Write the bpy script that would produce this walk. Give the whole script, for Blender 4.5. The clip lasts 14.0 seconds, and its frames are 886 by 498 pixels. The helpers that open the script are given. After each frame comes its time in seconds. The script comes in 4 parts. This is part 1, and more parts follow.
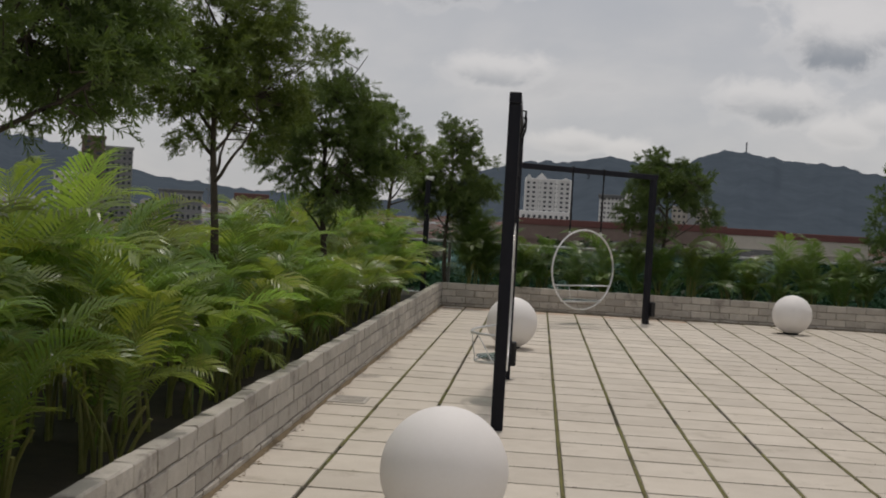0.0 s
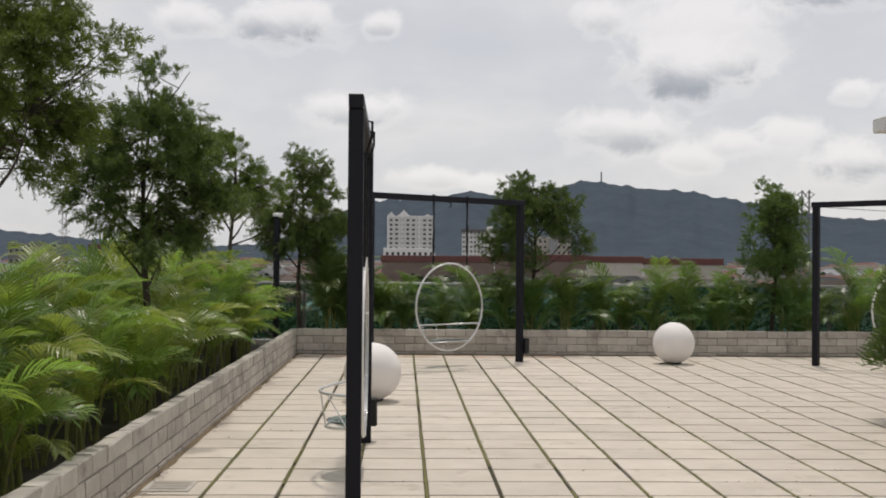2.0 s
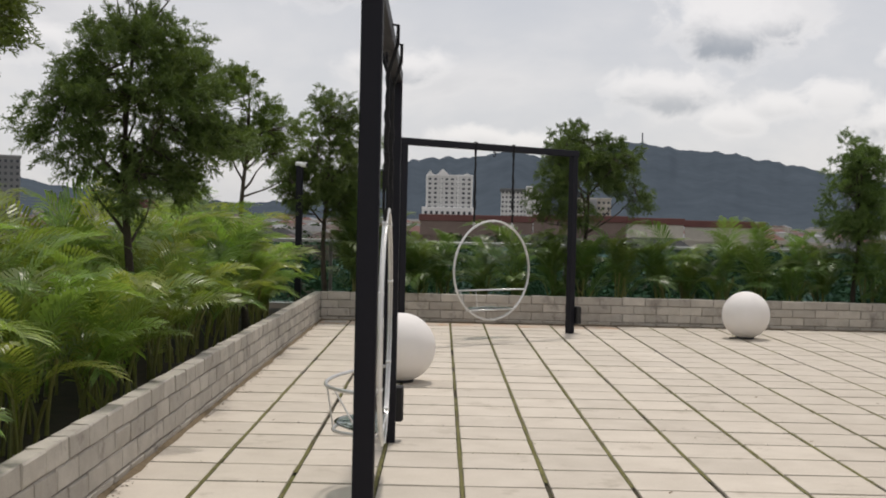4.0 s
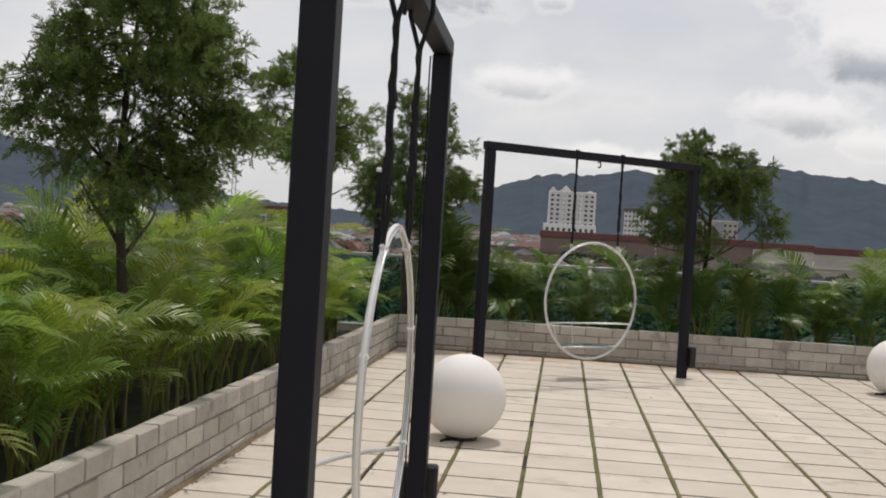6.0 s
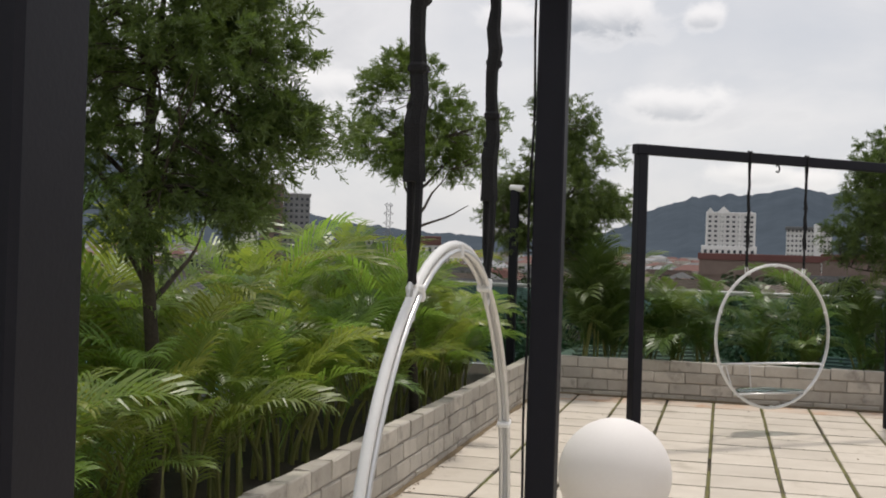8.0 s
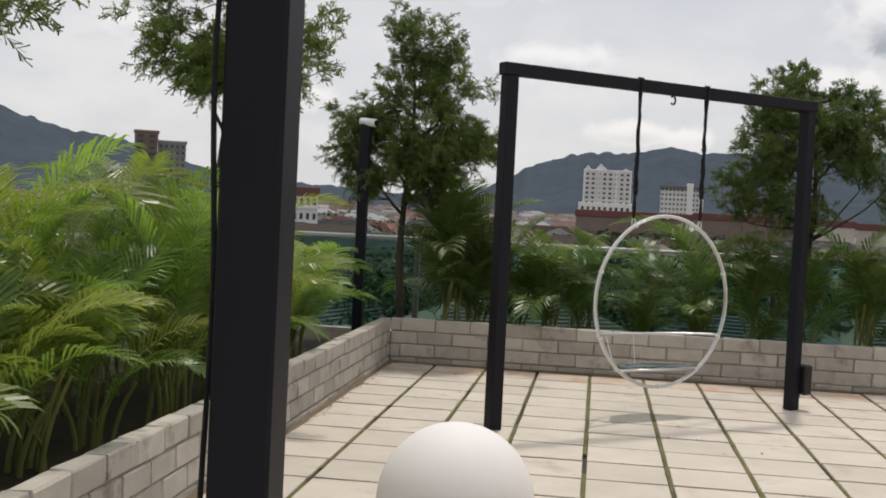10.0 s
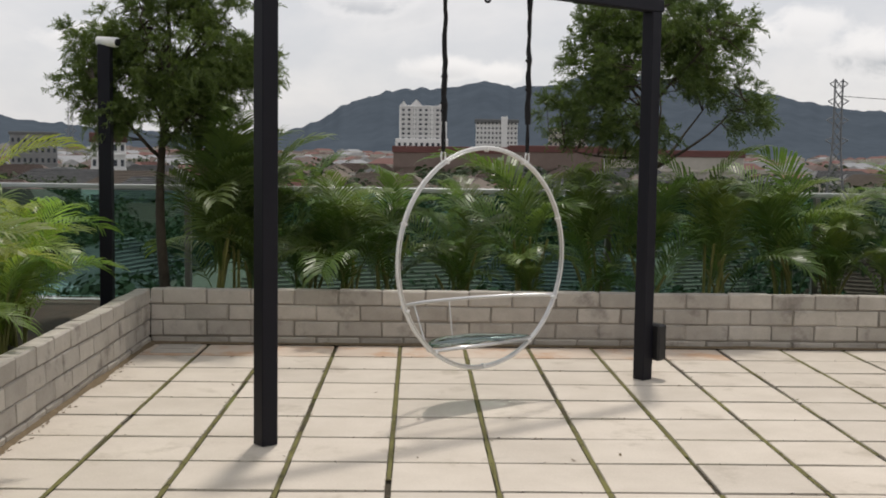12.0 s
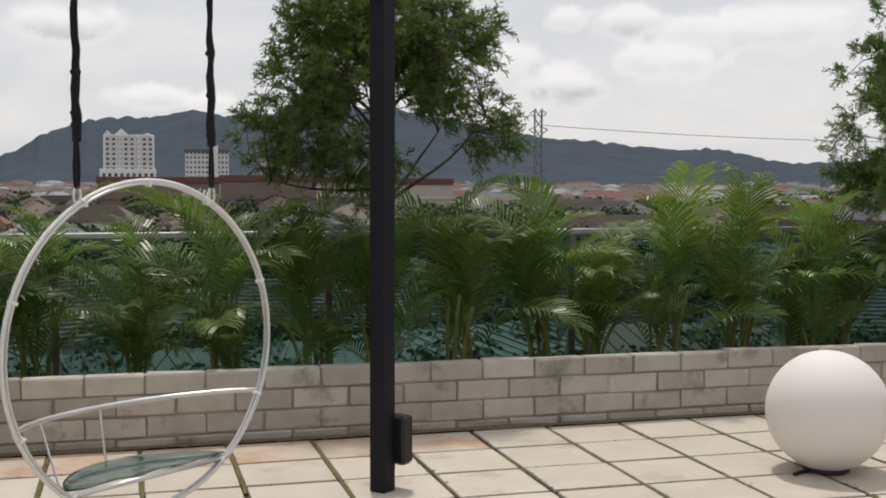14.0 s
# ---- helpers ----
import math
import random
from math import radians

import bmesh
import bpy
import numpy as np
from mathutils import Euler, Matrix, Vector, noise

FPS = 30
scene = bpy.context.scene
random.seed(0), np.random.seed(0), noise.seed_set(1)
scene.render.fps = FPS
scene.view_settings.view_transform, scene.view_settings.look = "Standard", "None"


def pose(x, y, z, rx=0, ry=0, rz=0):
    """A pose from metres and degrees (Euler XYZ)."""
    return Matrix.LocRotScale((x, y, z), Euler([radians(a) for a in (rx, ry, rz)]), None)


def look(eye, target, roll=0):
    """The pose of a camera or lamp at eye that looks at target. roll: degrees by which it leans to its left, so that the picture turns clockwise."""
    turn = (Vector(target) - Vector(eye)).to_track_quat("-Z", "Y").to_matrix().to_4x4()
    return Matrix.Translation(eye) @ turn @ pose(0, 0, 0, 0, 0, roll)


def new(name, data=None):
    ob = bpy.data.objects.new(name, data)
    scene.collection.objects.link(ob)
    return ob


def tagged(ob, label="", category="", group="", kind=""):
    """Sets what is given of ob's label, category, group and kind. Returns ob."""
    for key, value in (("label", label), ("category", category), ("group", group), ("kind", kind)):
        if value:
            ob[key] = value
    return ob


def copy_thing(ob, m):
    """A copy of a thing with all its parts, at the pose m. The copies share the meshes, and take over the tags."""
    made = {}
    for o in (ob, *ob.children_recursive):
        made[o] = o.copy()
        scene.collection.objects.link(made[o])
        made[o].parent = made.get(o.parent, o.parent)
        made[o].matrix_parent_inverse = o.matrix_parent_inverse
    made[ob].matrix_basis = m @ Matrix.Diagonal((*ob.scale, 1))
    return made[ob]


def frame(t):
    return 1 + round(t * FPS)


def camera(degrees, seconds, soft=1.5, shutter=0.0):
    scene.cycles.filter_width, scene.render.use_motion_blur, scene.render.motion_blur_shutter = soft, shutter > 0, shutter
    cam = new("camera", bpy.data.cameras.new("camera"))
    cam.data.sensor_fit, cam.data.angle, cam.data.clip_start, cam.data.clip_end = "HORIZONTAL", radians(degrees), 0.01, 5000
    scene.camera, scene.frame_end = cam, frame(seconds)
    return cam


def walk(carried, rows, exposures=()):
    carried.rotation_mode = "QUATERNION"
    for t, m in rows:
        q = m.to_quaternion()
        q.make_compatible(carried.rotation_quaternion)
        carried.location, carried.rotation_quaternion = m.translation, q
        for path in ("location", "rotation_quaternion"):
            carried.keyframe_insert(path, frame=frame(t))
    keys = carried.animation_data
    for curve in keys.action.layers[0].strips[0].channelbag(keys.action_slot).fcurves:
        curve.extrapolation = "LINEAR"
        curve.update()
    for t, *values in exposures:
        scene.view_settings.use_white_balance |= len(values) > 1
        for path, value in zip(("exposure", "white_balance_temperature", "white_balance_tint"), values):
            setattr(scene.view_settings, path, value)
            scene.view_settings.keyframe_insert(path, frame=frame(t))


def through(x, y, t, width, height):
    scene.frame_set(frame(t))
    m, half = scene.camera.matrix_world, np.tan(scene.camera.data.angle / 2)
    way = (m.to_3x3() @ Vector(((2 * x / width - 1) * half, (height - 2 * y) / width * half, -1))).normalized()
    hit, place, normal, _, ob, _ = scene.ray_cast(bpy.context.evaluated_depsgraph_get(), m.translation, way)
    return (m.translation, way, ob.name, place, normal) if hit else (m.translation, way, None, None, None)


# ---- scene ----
# camera: seconds, x, y, z, yaw, pitch, roll
cam = camera(42.14, 14.0, soft=1.9)
ROWS = [
    (0, 1.773, -20.035, 1.464, 4.81, -1.47, -3.25),
    (0.5, 1.830, -19.673, 1.469, 2.40, -0.39, -2.47),
    (1, 1.850, -19.295, 1.459, 1.72, 0.06, -1.89),
    (1.5, 1.827, -18.880, 1.457, -1.85, 0.72, -1.42),
    (2, 1.831, -18.434, 1.438, -1.93, 0.67, -0.47),
    (2.5, 1.802, -17.966, 1.402, 0.20, -0.59, -1.13),
    (3, 1.791, -17.498, 1.404, -0.15, -1.06, -0.81),
    (5.5, 2.086, -15.036, 1.441, 1.85, -1.81, -3.49),
    (6, 2.148, -14.564, 1.457, 6.04, -0.91, -3.50),
    (6.5, 2.118, -14.088, 1.455, 13.47, 0.37, -3.72),
    (7, 2.080, -13.602, 1.469, 15.33, 2.02, -2.53),
    (7.5, 2.076, -13.107, 1.459, 17.55, 1.26, -1.54),
    (8, 2.040, -12.625, 1.452, 13.72, 0.13, -1.78),
    (10.5, 1.995, -10.290, 1.380, 6.26, -2.53, -2.23),
    (11, 2.007, -9.813, 1.370, 3.96, -3.37, -1.29),
    (11.5, 2.059, -9.325, 1.378, 2.90, -4.29, -1.03),
    (12, 2.090, -8.821, 1.393, -1.28, -4.75, -0.78),
    (12.5, 2.176, -8.335, 1.405, -7.40, -5.08, 0.05),
    (13, 2.222, -7.877, 1.391, -11.49, -5.00, -0.49),
    (13.5, 2.278, -7.299, 1.392, -15.59, -4.52, 0.03),
    (14, 2.382, -6.867, 1.417, -15.48, -3.21, -0.12),
]
EXPOSURE = [(0.0, -0.46, 6600, 13), (0.5, -0.40, 6600, 13), (1.0, -0.16, 6600, 13), (1.5, 0.0, 6600, 13), (5.5, 0.05, 6600, 13), (8.0, 0.14, 6600, 13), (11.0, 0.10, 6600, 13), (14.0, 0.11, 6600, 13)]
walk(cam, [(t, pose(x, y, z, 90 + p, r, w)) for t, x, y, z, w, p, r in ROWS], EXPOSURE)

# ---- world, sun ----
SUN_EL, SUN_AZ = radians(72), radians(8.5)      # azimuth from +y towards +x
world = bpy.data.worlds.new("world")
scene.world = world
world.use_nodes = True
wn, wl = world.node_tree.nodes, world.node_tree.links
wn.clear()


def wnode(kind, **kw):
    n = wn.new(kind)
    for k, val in kw.items():
        if k == "ins":
            for i, x in val.items():
                n.inputs[i].default_value = x
        else:
            setattr(n, k, val)
    return n


coord = wnode("ShaderNodeTexCoord")
sep = wnode("ShaderNodeSeparateXYZ")
wl.new(coord.outputs["Generated"], sep.inputs[0])
low = wnode("ShaderNodeMath", operation="MAXIMUM", ins={1: 0.0})
wl.new(sep.outputs[2], low.inputs[0])
add = wnode("ShaderNodeMath", operation="ADD", ins={1: 0.42})
wl.new(low.outputs[0], add.inputs[0])
div = wnode("ShaderNodeVectorMath", operation="DIVIDE")
comb = wnode("ShaderNodeCombineXYZ")
for i in range(3):
    wl.new(add.outputs[0], comb.inputs[i])
wl.new(coord.outputs["Generated"], div.inputs[0])
wl.new(comb.outputs[0], div.inputs[1])
mapping = wnode("ShaderNodeMapping")
mapping.inputs["Location"].default_value = (3.1, 1.7, 0.0)
mapping.inputs["Scale"].default_value = (1.0, 1.0, 1.0)
wl.new(div.outputs[0], mapping.inputs[0])
veil = wnode("ShaderNodeTexNoise", ins={"Scale": 2.2, "Detail": 7.0, "Roughness": 0.55, "Distortion": 0.2})
wl.new(mapping.outputs[0], veil.inputs["Vector"])
ramp = wnode("ShaderNodeValToRGB")
cr = ramp.color_ramp
cr.elements[0].position, cr.elements[0].color = 0.30, (0.575, 0.60, 0.63, 1)
cr.elements[1].position, cr.elements[1].color = 0.74, (0.60, 0.605, 0.61, 1)
for p, c in ((0.46, (0.635, 0.65, 0.665, 1)), (0.60, (0.73, 0.73, 0.725, 1))):
    e = cr.elements.new(p)
    e.color = c
wl.new(veil.outputs["Fac"], ramp.inputs[0])


def wmath(op, a, b=None, c=None):
    n = wnode("ShaderNodeMath", operation=op)
    for i, x in enumerate((a, b, c)):
        if x is None:
            continue
        if isinstance(x, (int, float)):
            n.inputs[i].default_value = x
        else:
            wl.new(x, n.inputs[i])
    return n.outputs[0]


def wsmooth(x, lo, hi, a=0.0, c=1.0):
    n = wnode("ShaderNodeMapRange", interpolation_type="SMOOTHSTEP")
    for i, val in ((1, lo), (2, hi), (3, a), (4, c)):
        n.inputs[i].default_value = val
    wl.new(x, n.inputs[0])
    return n.outputs[0]


# azimuth and elevation in degrees
azim = wmath("MULTIPLY", wmath("ARCTAN2", sep.outputs[0], sep.outputs[1]), 57.296)
elev = wmath("MULTIPLY", wmath("ARCSINE", sep.outputs[2]), 57.296)
plane = wnode("ShaderNodeCombineXYZ")
wl.new(azim, plane.inputs[0])
wl.new(wmath("MULTIPLY", elev, 1.35), plane.inputs[1])
billow = wnode("ShaderNodeTexNoise", ins={"Scale": 0.5, "Detail": 7.0, "Roughness": 0.6, "Distortion": 0.35})
wl.new(plane.outputs[0], billow.inputs["Vector"])
rag = wmath("MULTIPLY", wmath("SUBTRACT", billow.outputs["Fac"], 0.5), 2.0)
# cumulus: azimuth, elevation, half width, half height, how grey its underside is
CLOUDS = [(-6.0, 11.7, 2.7, 1.2, 0.95), (14.7, 11.3, 3.5, 2.3, 0.35), (13.9, 9.6, 2.9, 1.7, 1.0), (10.8, 6.5, 2.8, 1.05, 0.75), (-2.6, 7.5, 2.4, 0.8, 0.6),
          (9.7, 12.0, 1.1, 0.85, 0.6), (14.0, 5.1, 1.3, 0.8, 0.3), (16.2, 5.8, 1.5, 0.7, 0.35), (21.5, 4.9, 1.9, 0.9, 0.9), (1.6, 4.2, 2.3, 0.56, 0.35),
          (21.5, 8.1, 0.9, 0.6, 0.3), (4.0, 4.0, 1.2, 0.5, 0.2), (-10.8, 11.6, 1.8, 0.75, 0.5), (-1.2, 11.6, 0.9, 0.62, 0.6), (21.0, 12.8, 3.2, 0.8, 1.0),
          (26.4, 6.1, 2.4, 0.9, 0.3), (30.6, 7.4, 4.6, 1.1, 0.4), (24.5, 7.9, 1.7, 0.75, 0.6), (18.7, 6.2, 1.4, 0.9, 0.25), (-33.9, 3.9, 2.0, 0.85, 0.3),
          (-37.3, 4.4, 1.7, 0.85, 0.4), (-21.0, 8.0, 3.0, 0.9, 0.5), (-15.5, 5.2, 2.2, 0.6, 0.35), (-28.0, 11.0, 3.0, 1.2, 0.7), (6.5, 15.5, 3.5, 1.3, 0.8)]
col = ramp.outputs[0]
for ca, ce, hw, hh, grey in CLOUDS:
    da = wmath("MULTIPLY", wmath("SUBTRACT", azim, ca), 1 / hw)
    de = wmath("MULTIPLY", wmath("SUBTRACT", elev, ce), 1 / hh)
    r = wmath("SQRT", wmath("ADD", wmath("MULTIPLY", da, da), wmath("MULTIPLY", de, de)))
    body = wmath("ADD", r, rag)
    mask = wsmooth(body, 1.45, 0.6, 0.0, 0.95)
    belly = wmath("MULTIPLY", wsmooth(wmath("ADD", de, wmath("MULTIPLY", rag, 0.55)), 0.45, -0.85, 0.0, grey), wsmooth(body, 1.3, 0.5))
    puffc = wnode("ShaderNodeMix", data_type="RGBA")
    puffc.inputs[6].default_value, puffc.inputs[7].default_value = (0.86, 0.85, 0.83, 1), (0.345, 0.37, 0.40, 1)
    wl.new(belly, puffc.inputs[0])
    over = wnode("ShaderNodeMix", data_type="RGBA")
    wl.new(mask, over.inputs[0])
    wl.new(col, over.inputs[6])
    wl.new(puffc.outputs[2], over.inputs[7])
    col = over.outputs[2]
sky = wnode("ShaderNodeTexSky", sky_type="NISHITA", sun_disc=False, sun_elevation=SUN_EL, sun_rotation=SUN_AZ)
skyk = wnode("ShaderNodeVectorMath", operation="SCALE")
skyk.inputs["Scale"].default_value = 0.12
wl.new(sky.outputs[0], skyk.inputs[0])
mixw = wnode("ShaderNodeMix", data_type="RGBA")
mixw.inputs[0].default_value = 0.9
wl.new(skyk.outputs[0], mixw.inputs[6])
wl.new(col, mixw.inputs[7])
bg = wnode("ShaderNodeBackground", ins={"Strength": 1.0})
wl.new(mixw.outputs[2], bg.inputs[0])
wout = wnode("ShaderNodeOutputWorld")
wl.new(bg.outputs[0], wout.inputs[0])

sun = new("sun", bpy.data.lights.new("sun", "SUN"))
sun.data.energy, sun.data.angle, sun.data.color = 1.9, radians(4), (1.0, 0.955, 0.88)
sd = Vector((math.sin(SUN_AZ) * math.cos(SUN_EL), math.cos(SUN_AZ) * math.cos(SUN_EL), math.sin(SUN_EL)))
sun.matrix_world = look(sd * 60, (0, 0, 0))

# ---- materials ----


def material(name, c1, c2, scale=6.0, rough=0.7, bump=0.15, fine=60.0, rnd=0.0, metal=0.0, spec=0.4, stain=None, stain_at=0.62, stain_scale=2.5, hue=0.0):
    """Two tones mixed by noise at two scales, with relief; rnd varies the value from object to object."""
    m = bpy.data.materials.new(name)
    m.use_nodes = True
    nt = m.node_tree
    b = nt.nodes["Principled BSDF"]
    geo = nt.nodes.new("ShaderNodeNewGeometry")
    n1 = nt.nodes.new("ShaderNodeTexNoise")
    n1.inputs["Scale"].default_value, n1.inputs["Detail"].default_value, n1.inputs["Roughness"].default_value = scale, 6, 0.6
    n2 = nt.nodes.new("ShaderNodeTexNoise")
    n2.inputs["Scale"].default_value, n2.inputs["Detail"].default_value = fine, 3
    for n in (n1, n2):
        nt.links.new(geo.outputs["Position"], n.inputs["Vector"])
    rmp = nt.nodes.new("ShaderNodeValToRGB")
    rmp.color_ramp.elements[0].position, rmp.color_ramp.elements[1].position = 0.3, 0.7
    rmp.color_ramp.elements[0].color, rmp.color_ramp.elements[1].color = (*c1, 1), (*c2, 1)
    mx = nt.nodes.new("ShaderNodeMath")
    mx.operation = "MULTIPLY_ADD"
    mx.inputs[1].default_value = 0.35
    nt.links.new(n2.outputs["Fac"], mx.inputs[0])
    sc = nt.nodes.new("ShaderNodeMath")
    sc.operation = "MULTIPLY"
    sc.inputs[1].default_value = 0.65
    nt.links.new(n1.outputs["Fac"], sc.inputs[0])
    nt.links.new(sc.outputs[0], mx.inputs[2])
    nt.links.new(mx.outputs[0], rmp.inputs[0])
    col = rmp.outputs[0]
    if stain:
        n3 = nt.nodes.new("ShaderNodeTexNoise")
        n3.inputs["Scale"].default_value, n3.inputs["Detail"].default_value, n3.inputs["Roughness"].default_value = stain_scale, 7, 0.65
        nt.links.new(geo.outputs["Position"], n3.inputs["Vector"])
        r3 = nt.nodes.new("ShaderNodeValToRGB")
        r3.color_ramp.elements[0].position, r3.color_ramp.elements[1].position = stain_at, stain_at + 0.12
        nt.links.new(n3.outputs["Fac"], r3.inputs[0])
        s = nt.nodes.new("ShaderNodeMix")
        s.data_type = "RGBA"
        s.inputs[7].default_value = (*stain, 1)
        nt.links.new(r3.outputs[0], s.inputs[0])
        nt.links.new(col, s.inputs[6])
        col = s.outputs[2]
    if rnd:
        oi = nt.nodes.new("ShaderNodeObjectInfo")
        mr = nt.nodes.new("ShaderNodeMapRange")
        mr.inputs[3].default_value, mr.inputs[4].default_value = 1 - rnd, 1 + rnd
        nt.links.new(oi.outputs["Random"], mr.inputs[0])
        hs = nt.nodes.new("ShaderNodeHueSaturation")
        nt.links.new(mr.outputs[0], hs.inputs["Value"])
        nt.links.new(col, hs.inputs["Color"])
        if hue:
            mh = nt.nodes.new("ShaderNodeMapRange")
            mh.inputs[3].default_value, mh.inputs[4].default_value = 0.5 - hue, 0.5 + hue
            w = nt.nodes.new("ShaderNodeMath")
            w.operation = "PINGPONG"
            w.inputs[1].default_value = 0.31
            nt.links.new(oi.outputs["Random"], w.inputs[0])
            mh.inputs[2].default_value = 0.31
            nt.links.new(w.outputs[0], mh.inputs[0])
            nt.links.new(mh.outputs[0], hs.inputs["Hue"])
        col = hs.outputs[0]
    nt.links.new(col, b.inputs["Base Color"])
    b.inputs["Roughness"].default_value, b.inputs["Metallic"].default_value = rough, metal
    b.inputs["Specular IOR Level"].default_value = spec
    if bump:
        bp = nt.nodes.new("ShaderNodeBump")
        bp.inputs["Strength"].default_value, bp.inputs["Distance"].default_value = bump, 0.01
        nt.links.new(mx.outputs[0], bp.inputs["Height"])
        nt.links.new(bp.outputs[0], b.inputs["Normal"])
    return m


def leaf_material(name, c1, c2, rnd=0.3, hue=0.02, through=0.35, rough=0.45, fine=9.0):
    m = material(name, c1, c2, scale=fine, rough=rough, bump=0, rnd=rnd, hue=hue, spec=0.5)
    nt = m.node_tree
    b = nt.nodes["Principled BSDF"]
    out = nt.nodes["Material Output"]
    tr = nt.nodes.new("ShaderNodeBsdfTranslucent")
    src = b.inputs["Base Color"].links[0].from_socket
    gain = nt.nodes.new("ShaderNodeMix")
    gain.data_type, gain.blend_type = "RGBA", "MULTIPLY"
    gain.inputs[0].default_value = 1
    gain.inputs[7].default_value = (1.35, 1.35, 0.75, 1)
    nt.links.new(src, gain.inputs[6])
    nt.links.new(gain.outputs[2], tr.inputs[0])
    ms = nt.nodes.new("ShaderNodeMixShader")
    ms.inputs[0].default_value = through
    nt.links.new(b.outputs[0], ms.inputs[1])
    nt.links.new(tr.outputs[0], ms.inputs[2])
    nt.links.new(ms.outputs[0], out.inputs[0])
    return m


def glass_material(name, tint, rough=0.02):
    m = bpy.data.materials.new(name)
    m.use_nodes = True
    b = m.node_tree.nodes["Principled BSDF"]
    b.inputs["Base Color"].default_value = (*tint, 1)
    b.inputs["Transmission Weight"].default_value = 1
    b.inputs["Roughness"].default_value, b.inputs["IOR"].default_value = rough, 1.3
    return m


SLAB = material("concrete_slab", (0.50, 0.445, 0.372), (0.63, 0.57, 0.49), 3.0, 0.85, 0.12, 90, rnd=0.07, stain=(0.41, 0.36, 0.29), stain_at=0.58, stain_scale=2.4)
STAINED = material("rust_stained_slab", (0.50, 0.42, 0.34), (0.60, 0.50, 0.41), 3.0, 0.85, 0.12, 90, rnd=0.08, stain=(0.50, 0.33, 0.22), stain_at=0.50, stain_scale=2.6)
BED = material("mossy_joint", (0.035, 0.029, 0.019), (0.06, 0.05, 0.026), 2.2, 0.95, 0.6, 40, stain=(0.13, 0.14, 0.032), stain_at=0.50, stain_scale=1.1)
BLOCK = material("concrete_block", (0.36, 0.33, 0.288), (0.51, 0.475, 0.422), 7.0, 0.9, 0.35, 120, rnd=0.15, stain=(0.25, 0.225, 0.20), stain_at=0.56, stain_scale=4.0)
MORTAR = material("mortar", (0.21, 0.19, 0.165), (0.32, 0.295, 0.26), 8.0, 0.95, 0.4, 100)
SOIL = material("planter_soil", (0.025, 0.02, 0.014), (0.06, 0.045, 0.03), 5.0, 1.0, 0.9, 60)
STEEL = material("black_painted_steel", (0.005, 0.005, 0.0095), (0.008, 0.008, 0.0135), 5.0, 0.55, 0.06, 200, spec=0.25)
STRAP = material("black_webbing", (0.006, 0.006, 0.007), (0.014, 0.014, 0.016), 20.0, 0.9, 0.5, 300)
SILVER = material("silver_tube", (0.62, 0.62, 0.62), (0.74, 0.74, 0.73), 12.0, 0.28, 0.03, 150, metal=0.75)
WHITETUBE = material("white_plastic_tube", (0.74, 0.74, 0.73), (0.82, 0.82, 0.80), 10.0, 0.35, 0.03, 150)
BALL = material("white_globe_plastic", (0.78, 0.745, 0.715), (0.82, 0.79, 0.765), 1.5, 0.68, 0.02, 60)
PLASTIC = material("black_plastic", (0.010, 0.010, 0.011), (0.016, 0.016, 0.018), 10.0, 0.45, 0.05, 100)
PALM = leaf_material("palm_leaf", (0.118, 0.188, 0.040), (0.275, 0.35, 0.085), 0.30, 0.03, 0.50, 0.34)
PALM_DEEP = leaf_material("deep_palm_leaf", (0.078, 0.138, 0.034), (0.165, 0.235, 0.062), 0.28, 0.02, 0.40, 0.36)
STEM = material("palm_cane", (0.13, 0.15, 0.035), (0.27, 0.25, 0.08), 8.0, 0.6, 0.2, 80, rnd=0.25)
NEEDLE = leaf_material("tree_leaf", (0.064, 0.110, 0.030), (0.135, 0.19, 0.048), 0.15, 0.01, 0.36, 0.5, 2.5)
NEEDLE2 = leaf_material("bright_tree_leaf", (0.10, 0.19, 0.02), (0.17, 0.28, 0.035), 0.15, 0.01, 0.4, 0.5, 2.5)
# lit copy of the tree_leaf colour: sunlight on the foliage painted in
NEEDLE_LIT = leaf_material("sunlit_tree_leaf", (0.085, 0.140, 0.026), (0.155, 0.215, 0.042), 0.15, 0.01, 0.35, 0.5, 2.5)
BARK = material("bark", (0.035, 0.028, 0.020), (0.085, 0.070, 0.052), 9.0, 0.95, 0.8, 70)
GLASS = glass_material("green_glass", (0.36, 0.62, 0.55))
ACRYL = glass_material("smoky_acrylic", (0.26, 0.36, 0.34), 0.05)
RAIL = material("grey_metal_rail", (0.42, 0.44, 0.44), (0.50, 0.52, 0.51), 4.0, 0.4, 0.03, 80, metal=0.5)
RAILPOST = material("stone_grey_post", (0.16, 0.15, 0.14), (0.22, 0.21, 0.19), 4.0, 0.6, 0.1, 80)
# distance haze is mixed into the hills' blue-grey base colour
HAZED_HILL = material("haze_tinted_hill", (0.055, 0.070, 0.088), (0.078, 0.097, 0.118), 0.012, 1.0, 0, 0.05, spec=0.0)
LAND = material("town_ground", (0.10, 0.11, 0.08), (0.22, 0.21, 0.19), 0.03, 1.0, 0, 0.3, spec=0.1)
WHITEWALL = material("white_wall", (0.72, 0.71, 0.69), (0.80, 0.79, 0.77), 0.4, 0.8, 0, 3.0, rnd=0.1)
CREAM = material("cream_wall", (0.42, 0.385, 0.33), (0.52, 0.48, 0.42), 0.4, 0.8, 0, 3.0, rnd=0.1)
BROWN = material("brown_wall", (0.17, 0.125, 0.105), (0.22, 0.165, 0.14), 0.3, 0.8, 0, 3.0)
